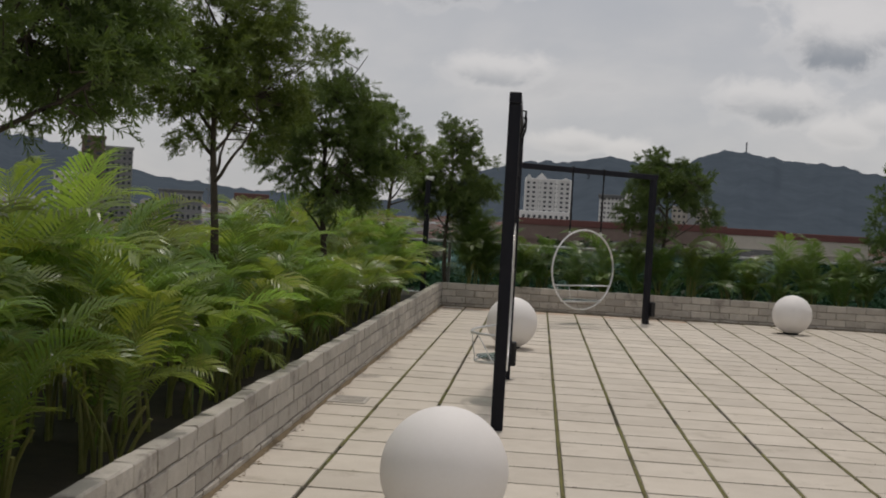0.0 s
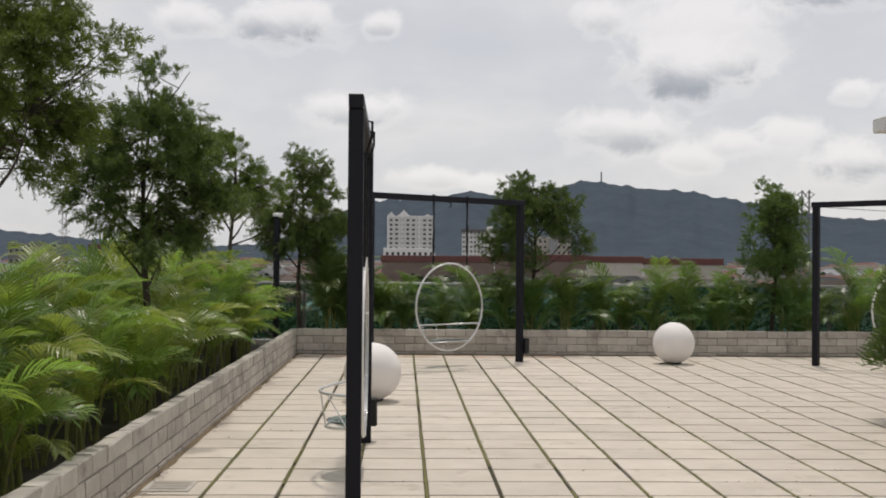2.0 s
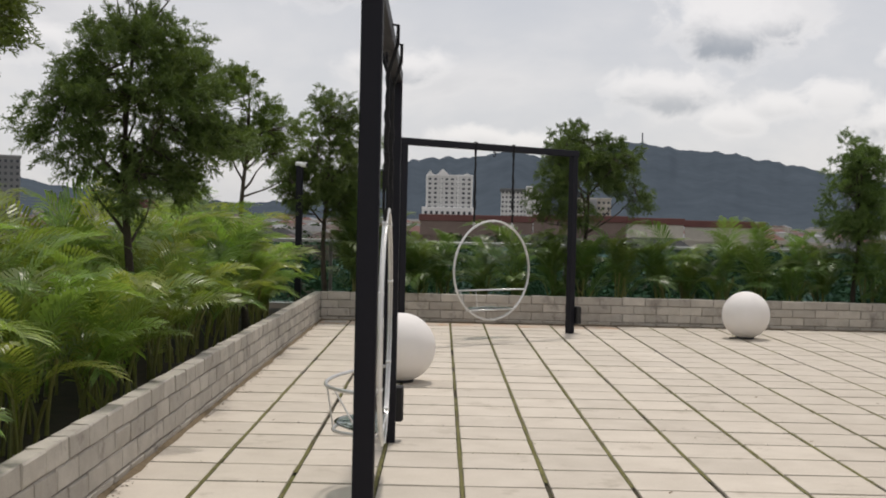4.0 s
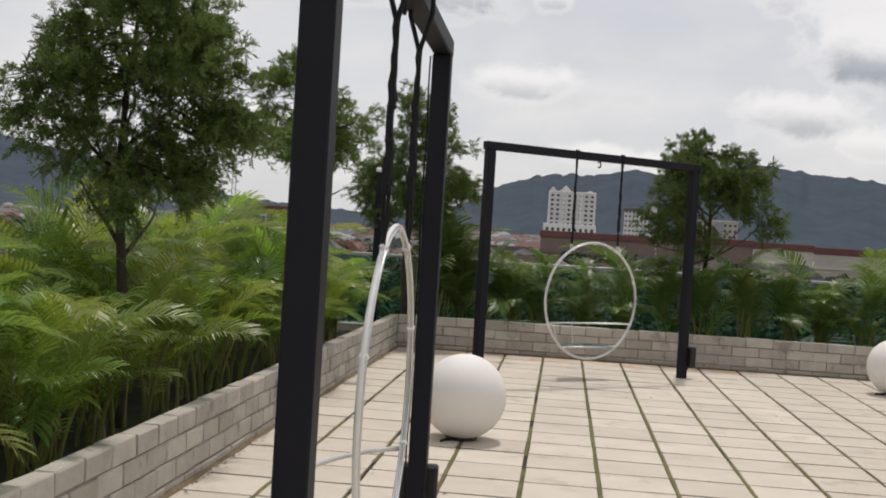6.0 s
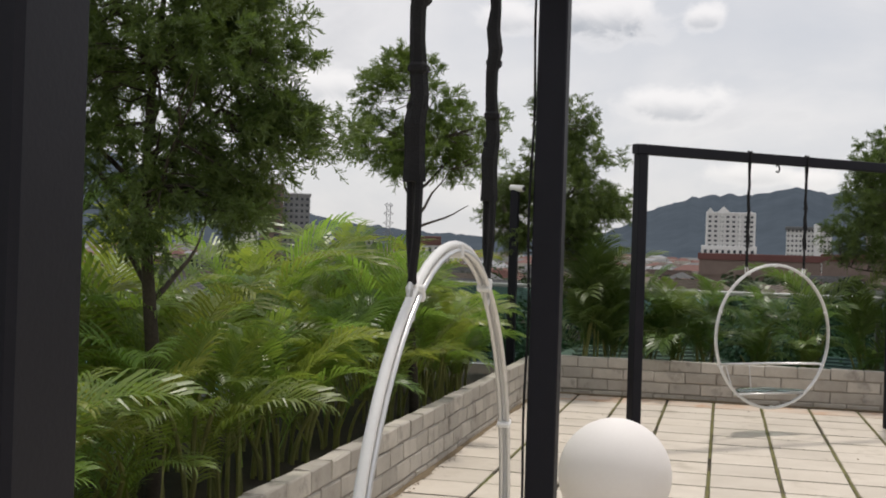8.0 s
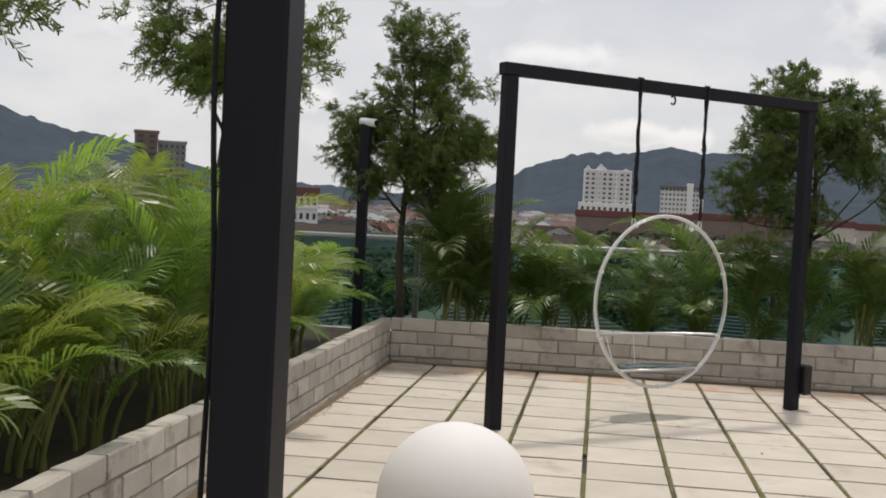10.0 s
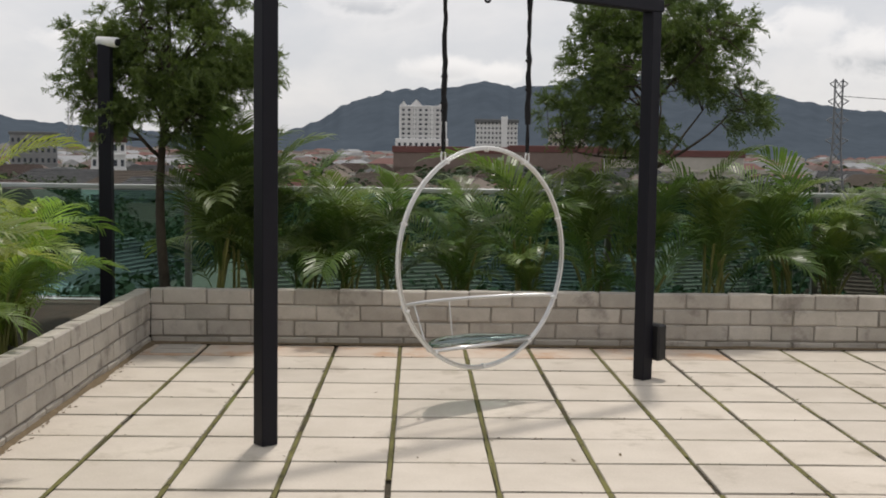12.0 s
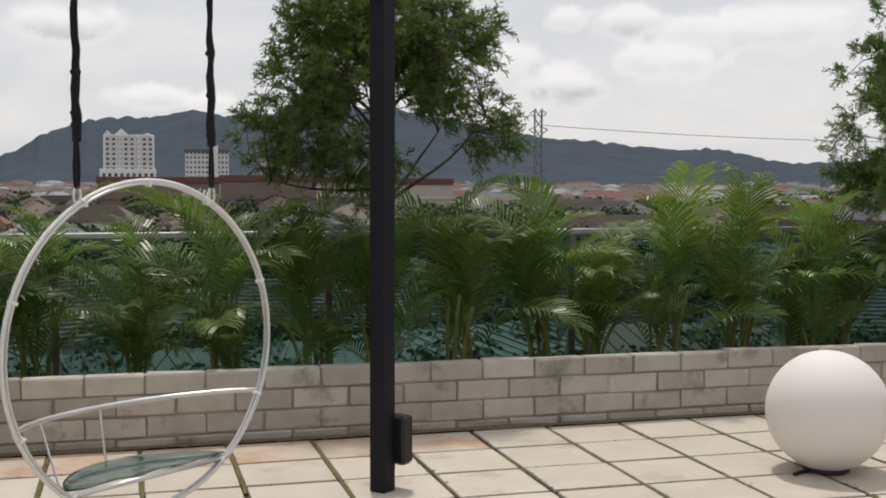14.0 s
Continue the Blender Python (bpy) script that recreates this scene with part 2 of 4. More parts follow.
GREYWALL = material("grey_wall", (0.22, 0.22, 0.22), (0.32, 0.32, 0.32), 0.3, 0.8, 0, 3.0, rnd=0.15)
PANE = material("dark_pane", (0.03, 0.035, 0.045), (0.07, 0.08, 0.09), 0.5, 0.25, 0, 5.0)
ROOFS = [material("roof_" + n, c1, c2, 0.8, 0.85, 0, 6.0, rnd=0.2) for n, c1, c2 in (
    ("red", (0.13, 0.064, 0.055), (0.19, 0.095, 0.08)), ("brown", (0.085, 0.062, 0.054), (0.13, 0.095, 0.08)),
    ("grey", (0.085, 0.088, 0.09), (0.15, 0.15, 0.148)), ("buff", (0.13, 0.108, 0.088), (0.18, 0.15, 0.122)), ("white", (0.20, 0.21, 0.22), (0.30, 0.305, 0.31)))]
DARKROOF = material("dark_red_roof", (0.125, 0.05, 0.045), (0.17, 0.075, 0.065), 0.1, 0.8, 0, 2.0)
LATTICE = material("galvanised_lattice", (0.15, 0.155, 0.16), (0.21, 0.215, 0.22), 1.0, 0.6, 0, 5.0)
TUB = material("green_plastic_tub", (0.008, 0.05, 0.035), (0.014, 0.075, 0.052), 6.0, 0.5, 0.1, 60)
NET = material("green_screen_cloth", (0.012, 0.075, 0.045), (0.03, 0.13, 0.08), 1.2, 0.8, 0.2, 20)
PAINTW = material("white_painted_concrete", (0.62, 0.62, 0.60), (0.72, 0.72, 0.70), 1.0, 0.8, 0.05, 40, stain=(0.5, 0.49, 0.46), stain_at=0.62)
CARPAINT = material("pale_car_paint", (0.45, 0.47, 0.50), (0.5, 0.52, 0.55), 1.0, 0.3, 0, 5.0)

# ---- mesh helpers ----


def mesh_of(name, bm, mat, smooth=False):
    me = bpy.data.meshes.new(name)
    bm.to_mesh(me)
    bm.free()
    me.materials.append(mat)
    if smooth:
        for p in me.polygons:
            p.use_smooth = True
    return me


def part(name, bm, mat, parent=None, label="", smooth=False):
    ob = new(name, mesh_of(name, bm, mat, smooth) if isinstance(bm, bmesh.types.BMesh) else bm)
    if parent is not None:
        ob.parent = parent
    if label:
        tagged(ob, label)
    return ob


def thing(name, m, label, category, group="", kind=""):
    ob = new(name)
    ob.empty_display_size = 0.1
    ob.matrix_world = m
    return tagged(ob, label, category, group, kind)


def box(bm, c, s, bevel=0.0, m=None):
    r = bmesh.ops.create_cube(bm, size=1.0, matrix=(m or Matrix()) @ Matrix.Translation(c) @ Matrix.Diagonal((*s, 1)))
    if bevel:
        es = {e for vtx in r["verts"] for e in vtx.link_edges}
        bmesh.ops.bevel(bm, geom=list(es), offset=bevel, segments=1, affect="EDGES")
    return bm


def tube(bm, pts, radii, segs=8, closed=False):
    """A round tube along pts."""
    pts = [Vector(p) for p in pts]
    n = len(pts)
    if not hasattr(radii, "__len__"):
        radii = [radii] * n
    rings = []
    for i, p in enumerate(pts):
        a = pts[(i - 1) % n] if (closed or i) else p
        b = pts[(i + 1) % n] if (closed or i < n - 1) else p
        d = (b - a).normalized()
        ref = Vector((0, 0, 1)) if abs(d.z) < 0.9 else Vector((1, 0, 0))
        u = d.cross(ref).normalized()
        w = d.cross(u)
        rings.append([bm.verts.new(p + (u * math.cos(k * math.tau / segs) + w * math.sin(k * math.tau / segs)) * radii[i]) for k in range(segs)])
    for i in range(n if closed else n - 1):
        A, B = rings[i], rings[(i + 1) % n]
        # align the seam where the reference axis flips
        off = min(range(segs), key=lambda o: sum((A[k].co - B[(k + o) % segs].co).length for k in range(0, segs, 2)))
        for k in range(segs):
            bm.faces.new((A[k], A[(k + 1) % segs], B[(k + 1 + off) % segs], B[(k + off) % segs]))
    if not closed:
        bm.faces.new(rings[0][::-1])
        bm.faces.new(rings[-1])
    bmesh.ops.recalc_face_normals(bm, faces=bm.faces)
    return bm


def lathe(bm, prof, segs=24):
    rings = [[bm.verts.new((r * math.cos(k * math.tau / segs), r * math.sin(k * math.tau / segs), z)) for k in range(segs)] for r, z in prof]
    for A, B in zip(rings, rings[1:]):
        for k in range(segs):
            bm.faces.new((A[k], A[(k + 1) % segs], B[(k + 1) % segs], B[k]))
    bm.faces.new(rings[0][::-1])
    bm.faces.new(rings[-1])
    return bm


def BM():
    return bmesh.new()


def quads(name, V, mat):
    """A mesh of loose quads from an array (n, 4, 3)."""
    V = np.asarray(V, float)
    me = bpy.data.meshes.new(name)
    me.from_pydata(V.reshape(-1, 3).tolist(), [], np.arange(len(V) * 4).reshape(-1, 4).tolist())
    me.materials.append(mat)
    return me

# ---- structure ----
LX, BY, TOP = 0.182, -0.55, 0.40          # left wall face, back wall face, their height
PITCH, X0 = 0.46, 0.144
ROW, ROW0 = 0.447, -0.593             # depth of a row of slabs, and where the first begins
GROUND = -12.0
SOUTH, EAST = -24.0, 11.0
SOILZ = 0.12

land = BM()
bmesh.ops.create_circle(land, cap_ends=True, segments=96, radius=4500, matrix=Matrix.Translation((0, 0, GROUND)))
tagged(part("ground", land, LAND), "patchy green and grey town ground far below the terrace", "ground", kind="structure")

b = box(BM(), ((EAST - 1.75) / 2, (SOUTH + 1.05) / 2, GROUND / 2 - 0.15), (EAST + 1.75, 1.05 - SOUTH, -GROUND - 0.3))
tagged(part("building_base", b, PAINTW), "pale painted building under the roof terrace", "building", kind="structure")

soil = BM()
box(soil, ((LX - 0.1 - 1.7) / 2, (SOUTH + BY + 0.1) / 2, SOILZ - 0.3), (LX - 0.1 + 1.7, BY + 0.1 - SOUTH, 0.60))
tagged(part("planter_bed", soil, SOIL), "dark moist soil of the long planter bed", "soil", kind="structure")
soil = BM()
box(soil, ((EAST - 1.7) / 2, (BY + 0.104 + 1.0) / 2, SOILZ - 0.3), (EAST + 1.7, 1.0 - BY - 0.104, 0.60))
tagged(part("planter_bed", soil, SOIL), "dark moist soil of the back planter bed", "soil", kind="structure")

# closing walls outside the view
for c, s in (((EAST + 0.15, (SOUTH + BY) / 2, 1.35), (0.3, BY - SOUTH, 3.3)), (((EAST + LX) / 2, SOUTH - 0.15, 1.35), (EAST - LX, 0.3, 3.3))):
    tagged(part("wall_closing", box(BM(), c, s), PAINTW), "plain white painted concrete wall of the building", "wall", kind="structure")


def roof_slab():
    t = thing("canopy_roof", Matrix.Translation((6.35, -7.45, 2.72)), "white flat concrete canopy roof over the terrace edge", "canopy")
    part("roof", box(BM(), ((EAST - 6.35) / 2, -2.5, 0.07), (EAST - 6.35 - 0.01, 5.0, 0.14), 0.01), PAINTW, t)
    part("fascia", box(BM(), ((EAST - 6.35) / 2, -5.04, 0.09), (EAST - 6.35 - 0.01, 0.07, 0.2), 0.01), PAINTW, t)


roof_slab()

# ---- swing frames ----
FRAME_W = 2.74


def ring(bm, R, r, dy=0.0, segs=64, cz=0.0):
    return tube(bm, [(R * math.cos(a), dy, cz + R * math.sin(a)) for a in np.linspace(0, math.tau, segs, endpoint=False)], r, 8, True)


def swing_frame(a, bpt, label, rise=0.0):
    """A black steel goalpost frame from foot a to foot b."""
    a, bpt = Vector((*a, 0)), Vector((*bpt, 0))
    d = bpt - a
    ang = math.degrees(math.atan2(d.y, d.x))
    t = thing("swing_frame", pose(*((a + bpt) / 2), 0, 0, ang), label, "swing frame", "black swing frames")
    L = d.length
    for sx in (-1, 1):
        hgt = 2.27 + (rise if sx < 0 else 0.0)
        part("post", box(BM(), (sx * L / 2, 0, hgt / 2), (0.086, 0.086, hgt), 0.005), STEEL, t)
    part("beam", box(BM(), (0, 0, 0), (L + 0.126, 0.086, 0.08), 0.006, pose(0, 0, 2.31 + rise / 2, 0, math.degrees(math.atan2(rise, L)), 0)), STEEL, t)
    hook = tube(BM(), [(0.01 + 0.022 * math.cos(q), 0, 2.235 + 0.03 * math.sin(q)) for q in np.linspace(-2.4, 2.4, 9)], 0.007, 6)
    part("hook", hook, STEEL, t)
    return t, L


def lamp_box(frame_pose, x):
    """A black control box on the outer side of a post."""
    t = thing("junction_box", frame_pose @ Matrix.Translation((x, 0, 0.125)), "black plastic junction box fixed low on a swing post", "box", "junction boxes")
    part("body", box(BM(), (0, 0, 0.11), (0.07, 0.18, 0.23), 0.012), PLASTIC, t)
    part("lid", box(BM(), (0.041 if x > 0 else -0.041, 0, 0.11), (0.012, 0.165, 0.215), 0.005), PLASTIC, t)
    part("cable_gland", tube(BM(), [(0, 0, 0.0), (0, 0, -0.035)], 0.012, 8), PLASTIC, t)


def hoop_swing(frame_pose, side, u0, spin=0.0, dz=0.0):
    """A hoop seat hung from the beam by two wrapped straps. side: which way the seat bulges."""
    R, cz = 0.605, 0.825 + dz
    t = thing("hoop_swing", frame_pose @ pose(u0, -0.022 if dz else 0, 0, 0, 0, spin), "round silver hoop swing with a clear seat, hung on black straps", "swing", "hoop swings")
    part("hoop_tube", ring(BM(), R, 0.008, 0.0, 72, cz), WHITETUBE, t, "white plastic outer tube", True)
    part("hoop_tube", ring(BM(), R - 0.011, 0.0052, 0.008, 72, cz), SILVER, t, "silver tube", True)
    part("hoop_tube", ring(BM(), R - 0.011, 0.0052, -0.008, 72, cz), SILVER, t, "silver tube", True)
    for q in (20, 62, 90, 118, 160, 205, 235, 270, 305, 335):
        a = radians(q)
        part("clip", box(BM(), (0, 0, 0), (0.028, 0.030, 0.013), 0.003, Matrix.Translation(((R - 0.01) * math.cos(a), 0, cz + (R - 0.01) * math.sin(a))) @ Matrix.Rotation(-a, 4, "Y")), WHITETUBE, t)
    # back rail and seat rail: bows that leave the hoop plane
    for name, z, rr, deep in (("back_rail", 0.585, 0.010, 0.30), ("seat_rail", 0.345, 0.010, 0.26)):
        half = math.sqrt(R * R - (z - cz) ** 2)
        pts = [(half * q, side * deep * (1 - q * q) ** 0.75, z - 0.02 * (1 - q * q)) for q in np.linspace(-0.99, 0.99, 33)]
        part(name, tube(BM(), pts, rr, 8), SILVER, t, smooth=True)
    half = math.sqrt(R * R - (0.345 - cz) ** 2)
    part("seat_bar", tube(BM(), [(-half, 0, 0.345), (half, 0, 0.345)], 0.010, 8), SILVER, t, smooth=True)
    hb = math.sqrt(R * R - (0.585 - cz) ** 2)
    for q in (-0.86, 0.0):
        bow = (1 - q * q) ** 0.75
        part("strut", tube(BM(), [(half * q, side * 0.26 * bow, 0.325), (half * q, side * 0.30 * (1 - (half * q / hb) ** 2) ** 0.75, 0.575)], 0.0045, 6), SILVER, t)
    # wrinkled clear sheet over the seat rail
    seat = BM()
    N = 14
    grid = []
    for i in range(N + 1):
        s = i / N
        row = []
        for k in range(N + 1):
            x = (2 * k / N - 1) * half * 0.98
            deep = 0.255 * max(0.0, 1 - (x / half) ** 2) ** 0.75
            y = side * deep * s
            row.append(seat.verts.new((x, y, 0.362 - 0.035 * math.sin(math.pi * s) * (1 - (x / half) ** 2) + 0.010 * noise.noise((x * 9, y * 9, u0)))))
        grid.append(row)
    for i in range(N):
        for k in range(N):
            seat.faces.new((grid[i][k], grid[i][k + 1], grid[i + 1][k + 1], grid[i + 1][k]))
    r = bmesh.ops.extrude_face_region(seat, geom=seat.faces[:])
    bmesh.ops.translate(seat, verts=[g for g in r["geom"] if isinstance(g, bmesh.types.BMVert)], vec=(0, 0, 0.004))
    bmesh.ops.recalc_face_normals(seat, faces=seat.faces)
    part("seat_sheet", seat, ACRYL, t, "smoky clear wrinkled plastic sheet", True)
    # straps: a loop over the beam, a wrapped bundle, a loose tail
    for sx in (-0.305, 0.305):
        rng = random.Random(int(sx * 100) + int(u0 * 50))
        sp = part("strap", BM(), STRAP, t)
        bm = BM()
        zs = np.linspace(2.14, 1.56, 14)
        tube(bm, [(sx + rng.uniform(-.004, .004), rng.uniform(-.004, .004), z) for z in zs], [0.010 + 0.007 * (i / 13) + rng.uniform(-.002, .003) for i in range(14)], 7)
        for k in range(3):
            z = rng.uniform(1.58, 2.1)
            part("band", box(BM(), (sx + rng.uniform(-.004, .004), 0, z), (0.031, 0.031, 0.02), 0.006), STRAP, sp)
        bm.to_mesh(sp.data)
        bm.free()
        sp.data.materials.clear()
        sp.data.materials.append(STRAP)
        for dx in (-0.03, 0.03):
            part("loop", tube(BM(), [(sx, 0, 2.12), (sx + dx, dx * 1.5, 2.26), (sx + dx, dx * 1.55, 2.352), (sx + dx * 0.6, 0, 2.36)], 0.009, 6), STRAP, sp)
            part("tail", tube(BM(), [(sx + dx * 0.3, dx * 0.3, 1.57), (sx + dx * 0.5, dx * 0.3, 1.47), (sx + dx * 0.15, 0, 1.40)], 0.007, 6), STRAP, sp)
        part("carabiner", tube(BM(), [(sx + 0.014 * math.cos(q), 0, 1.375 + 0.032 * math.sin(q)) for q in np.linspace(0, math.tau, 12, endpoint=False)], 0.005, 6, True), SILVER, sp, "silver snap hook")
    return t


F1A, F1B = (1.554, -11.93), (1.535, -9.245)
F2A, F2B = (1.384, -3.42), (3.517, -1.73)
F3A = (7.75, -2.09)
F3B = (F3A[0] + FRAME_W * math.cos(radians(-45)), F3A[1] + FRAME_W * math.sin(radians(-45)))
for a, c, lab, u0, spin, side, bx in ((F1A, F1B, "black square-tube steel swing frame standing on the slabs beside the planter", 0.0, 0.0, 1, (1,)),
                                     (F2A, F2B, "black square-tube steel swing frame set across the terrace corner", 0.02, 0.0, 1, (1,)),
                                     (F3A, F3B, "black square-tube steel swing frame near the back planter wall", 0.0, 55.0, 1, (1,))):
    fr, L = swing_frame(a, c, lab, 0.03 if a == F1A else 0.0)
    hoop_swing(fr.matrix_world.copy(), side, u0, spin, 0.035 if a == F1A else 0.0)
    for s in bx:
        lamp_box(fr.matrix_world.copy(), s * (L / 2 + 0.076))
cable = tube(BM(), [(F1B[0] - 0.052 + 0.003 * math.sin(z * 11), F1B[1] - 0.03 + 0.008 * math.sin(z * 7), z) for z in np.linspace(2.26, 0.02, 40)], 0.004, 6)
tagged(part("power_cable", cable, STRAP), "thin black cable running down a swing post", "cable")

# ---- globe lamps ----


def globe(x, y, spin):
    R = 0.298
    t = thing("globe_lamp", pose(x, y, 0, 0, 0, spin), "large white plastic globe lamp standing on the slabs", "globe lamp", "globe lamps")
    bm = BM()
    bmesh.ops.create_uvsphere(bm, u_segments=48, v_segments=32, radius=R, matrix=Matrix.Translation((0, 0, R + 0.005)))
    part("globe", bm, BALL, t, smooth=True)
    part("foot", lathe(BM(), [(0.10, 0), (0.115, 0.01), (0.11, 0.03), (0.06, 0.035)], 24), PLASTIC, t, "black plastic foot")
    part("cable", tube(BM(), [(-0.08, 0, 0.012), (-0.15, 0.03, 0.008), (-0.22, 0.02, 0.008)], 0.010, 6), PLASTIC, t)


globe(1.40, -14.75, 10)
globe(1.515, -6.50, 60)
globe(5.73, -1.93, 20)

# ---- railing of tinted glass ----


def glass_rail(name, a, c, z0, z1, n):
    a, c = Vector(a), Vector(c)
    d = (c - a)
    L = d.length
    t = thing(name, pose(a.x, a.y, 0, 0, 0, math.degrees(math.atan2(d.y, d.x))), "green tinted glass railing with grey metal top rail", "railing")
    part("top_rail", box(BM(), (L / 2, 0, z1 - 0.02), (L, 0.06, 0.04), 0.006), RAIL, t)
    part("bottom_rail", box(BM(), (L / 2, 0, z0 + 0.015), (L, 0.04, 0.03), 0.004), RAIL, t)
    w = L / n
    for i in range(n + 1):
        part("post", box(BM(), (i * w, 0, (z0 + z1 - 0.04) / 2), (0.05, 0.07, z1 - z0 - 0.042), 0.005), RAILPOST, t)
    pane = mesh_of("glass_pane", box(BM(), (0, 0, (z0 + z1) / 2), (w - 0.06, 0.010, z1 - z0 - 0.10), 0.002), GLASS)
    for i in range(n):
        p = part("glass_pane", pane, GLASS, t)
        p.location = ((i + 0.5) * w, 0, 0)
        p.visible_shadow = False
    return t


glass_rail("glass_railing", (2.30 - 1.78 * 2.2, 0.92), (2.30 + 1.78 * 4.8, 0.92), 0.10, 1.10, 7)
glass_rail("glass_railing", (-1.66, 0.90), (-1.66, -23.6), 0.305, 1.10, 13)

kerb = box(BM(), (-1.70, -11.4, 0.19), (0.16, 24.3, 0.22), 0.01)
tagged(part("kerb", kerb, PAINTW), "white painted concrete kerb under the side railing", "kerb", kind="structure")

# ---- camera pole ----
t = thing("camera_pole", Matrix.Translation((-0.16, -0.42, SOILZ)), "black steel pole with a small white security camera", "pole")
part("pole", box(BM(), (0, 0, 1.01), (0.09, 0.09, 2.02), 0.006), STEEL, t)
cb = part("camera_body", tube(BM(), [(-0.05, 0.0, 2.045), (0.10, -0.06, 2.03)], [0.032, 0.036], 12), WHITETUBE, t, "white bullet camera", True)
part("lens", tube(BM(), [(0.10, -0.06, 2.03), (0.112, -0.065, 2.028)], 0.026, 12), PLASTIC, cb)
part("bracket", box(BM(), (0, 0, 2.025), (0.05, 0.05, 0.02), 0.003), WHITETUBE, t)
# ---- plants ----


def frond_mesh(seed):
    """One arching feather leaf: a rachis along +x with two rows of narrow leaflets."""
    rng = random.Random(seed)
    L = rng.uniform(0.85, 1.25)
    droop = rng.uniform(0.95, 1.9)
    start = radians(rng.uniform(62, 84))
    pts, tang = [Vector((0, 0, 0))], []
    N = 34
    for i in range(N):
        s = i / N
        a = start - droop * s ** 1.7
        dv = Vector((math.cos(a), 0.10 * math.sin(s * 3 + seed) * s, math.sin(a)))
        tang.append(dv)
        pts.append(pts[-1] + dv * (L / N))
    V = []
    for i in range(0, N):          # rachis as a folded strip
        r = 0.006 * (1 - i / N) + 0.0012
        p, q, n = pts[i], pts[i + 1], Vector((0, 1, 0))
        u = tang[i].cross(n).normalized() * r
        V.append((p - n * r, p + u, q + u, q - n * r))
        V.append((p + u, p + n * r, q + n * r, q + u))
    for i in range(7, N):
        s = i / N
        ll = 0.27 * (max(0.0, math.sin(math.pi * min(1, max(0, s - 0.10) / 0.98))) ** 0.55) * rng.uniform(0.9, 1.08) + 0.04
        for sd in (-1, 1):
            if rng.random() < 0.04:
                continue
            fwd = tang[i]
            out = Vector((0, sd, 0))
            up = fwd.cross(Vector((0, 1, 0)))
            if up.z < 0:
                up = -up
            f = 0.62 + 0.8 * s + rng.uniform(-.07, .07)
            d0 = (out + fwd * f + up * rng.uniform(0.32, 0.5)).normalized()
            d1 = (d0 + Vector((0, 0, -0.22 - rng.uniform(0, 0.16)))).normalized()
            d2 = (d1 + Vector((0, 0, -0.42 - rng.uniform(0, 0.3)))).normalized()
            p0 = pts[i]
            p1 = p0 + d0 * ll * 0.4
            p2 = p1 + d1 * ll * 0.35
            p3 = p2 + d2 * ll * 0.25
            w = 0.0092 * rng.uniform(0.85, 1.15)
            flat = (fwd - d0 * fwd.dot(d0)).normalized() * w      # blades lie in the plane of the leaf
            V.append((p0 - flat * 0.4, p0 + flat * 0.4, p1 + flat, p1 - flat))
            V.append((p1 - flat, p1 + flat, p2 + flat * 0.8, p2 - flat * 0.8))
            V.append((p2 - flat * 0.8, p2 + flat * 0.8, p3 + flat * 0.1, p3 - flat * 0.1))
    return quads("frond", V, PALM)


FRONDS = [frond_mesh(s) for s in range(10)]
CANES = []
for s in range(4):
    rng = random.Random(900 + s)
    lean = Vector((rng.uniform(-.12, .12), rng.uniform(-.12, .12)))
    CANES.append(mesh_of("cane", tube(BM(), [(lean.x * q * q, lean.y * q * q, q * 0.5) for q in np.linspace(0, 1, 6)], [0.014, 0.012, 0.013, 0.011, 0.012, 0.010], 6), STEM))


def palm(x, y, z, size, seed, fronds=13, spread=0.12, label="bushy green areca palm growing in the planter bed", group="planter palms", low=0.55, upright=4.0, leaves=None):
    rng = random.Random(seed)
    t = thing("areca_palm", pose(x, y, z, 0, 0, rng.uniform(0, 360)), label, "palm", group)
    n = rng.randint(6, 8)
    stems = []
    for i in range(n):
        a = i * math.tau / n + rng.uniform(-.5, .5)
        px, py, h = spread * math.cos(a) * rng.uniform(.3, 1), spread * math.sin(a) * rng.uniform(.3, 1), rng.uniform(0.75, 1.45) * size
        s = part("cane", rng.choice(CANES), STEM, t)
        s.matrix_basis = pose(px, py, -0.02, 0, 0, rng.uniform(0, 360)) @ Matrix.Diagonal((1, 1, h, 1))
        stems.append((px, py, h * 0.5))
    for i in range(fronds):
        px, py, h = stems[i % n]
        f = part("frond", rng.choice(leaves or FRONDS), PALM, t)
        sc = size * rng.uniform(0.66, 1.12)
        q = rng.random() ** low
        f.matrix_basis = pose(px, py, h * q * 0.97, rng.uniform(-16, 16), 13 - 26 * q - upright + rng.uniform(-9, 9), i * 137.5 + rng.uniform(-30, 30)) @ Matrix.Diagonal((sc, sc, sc, 1))
    return t


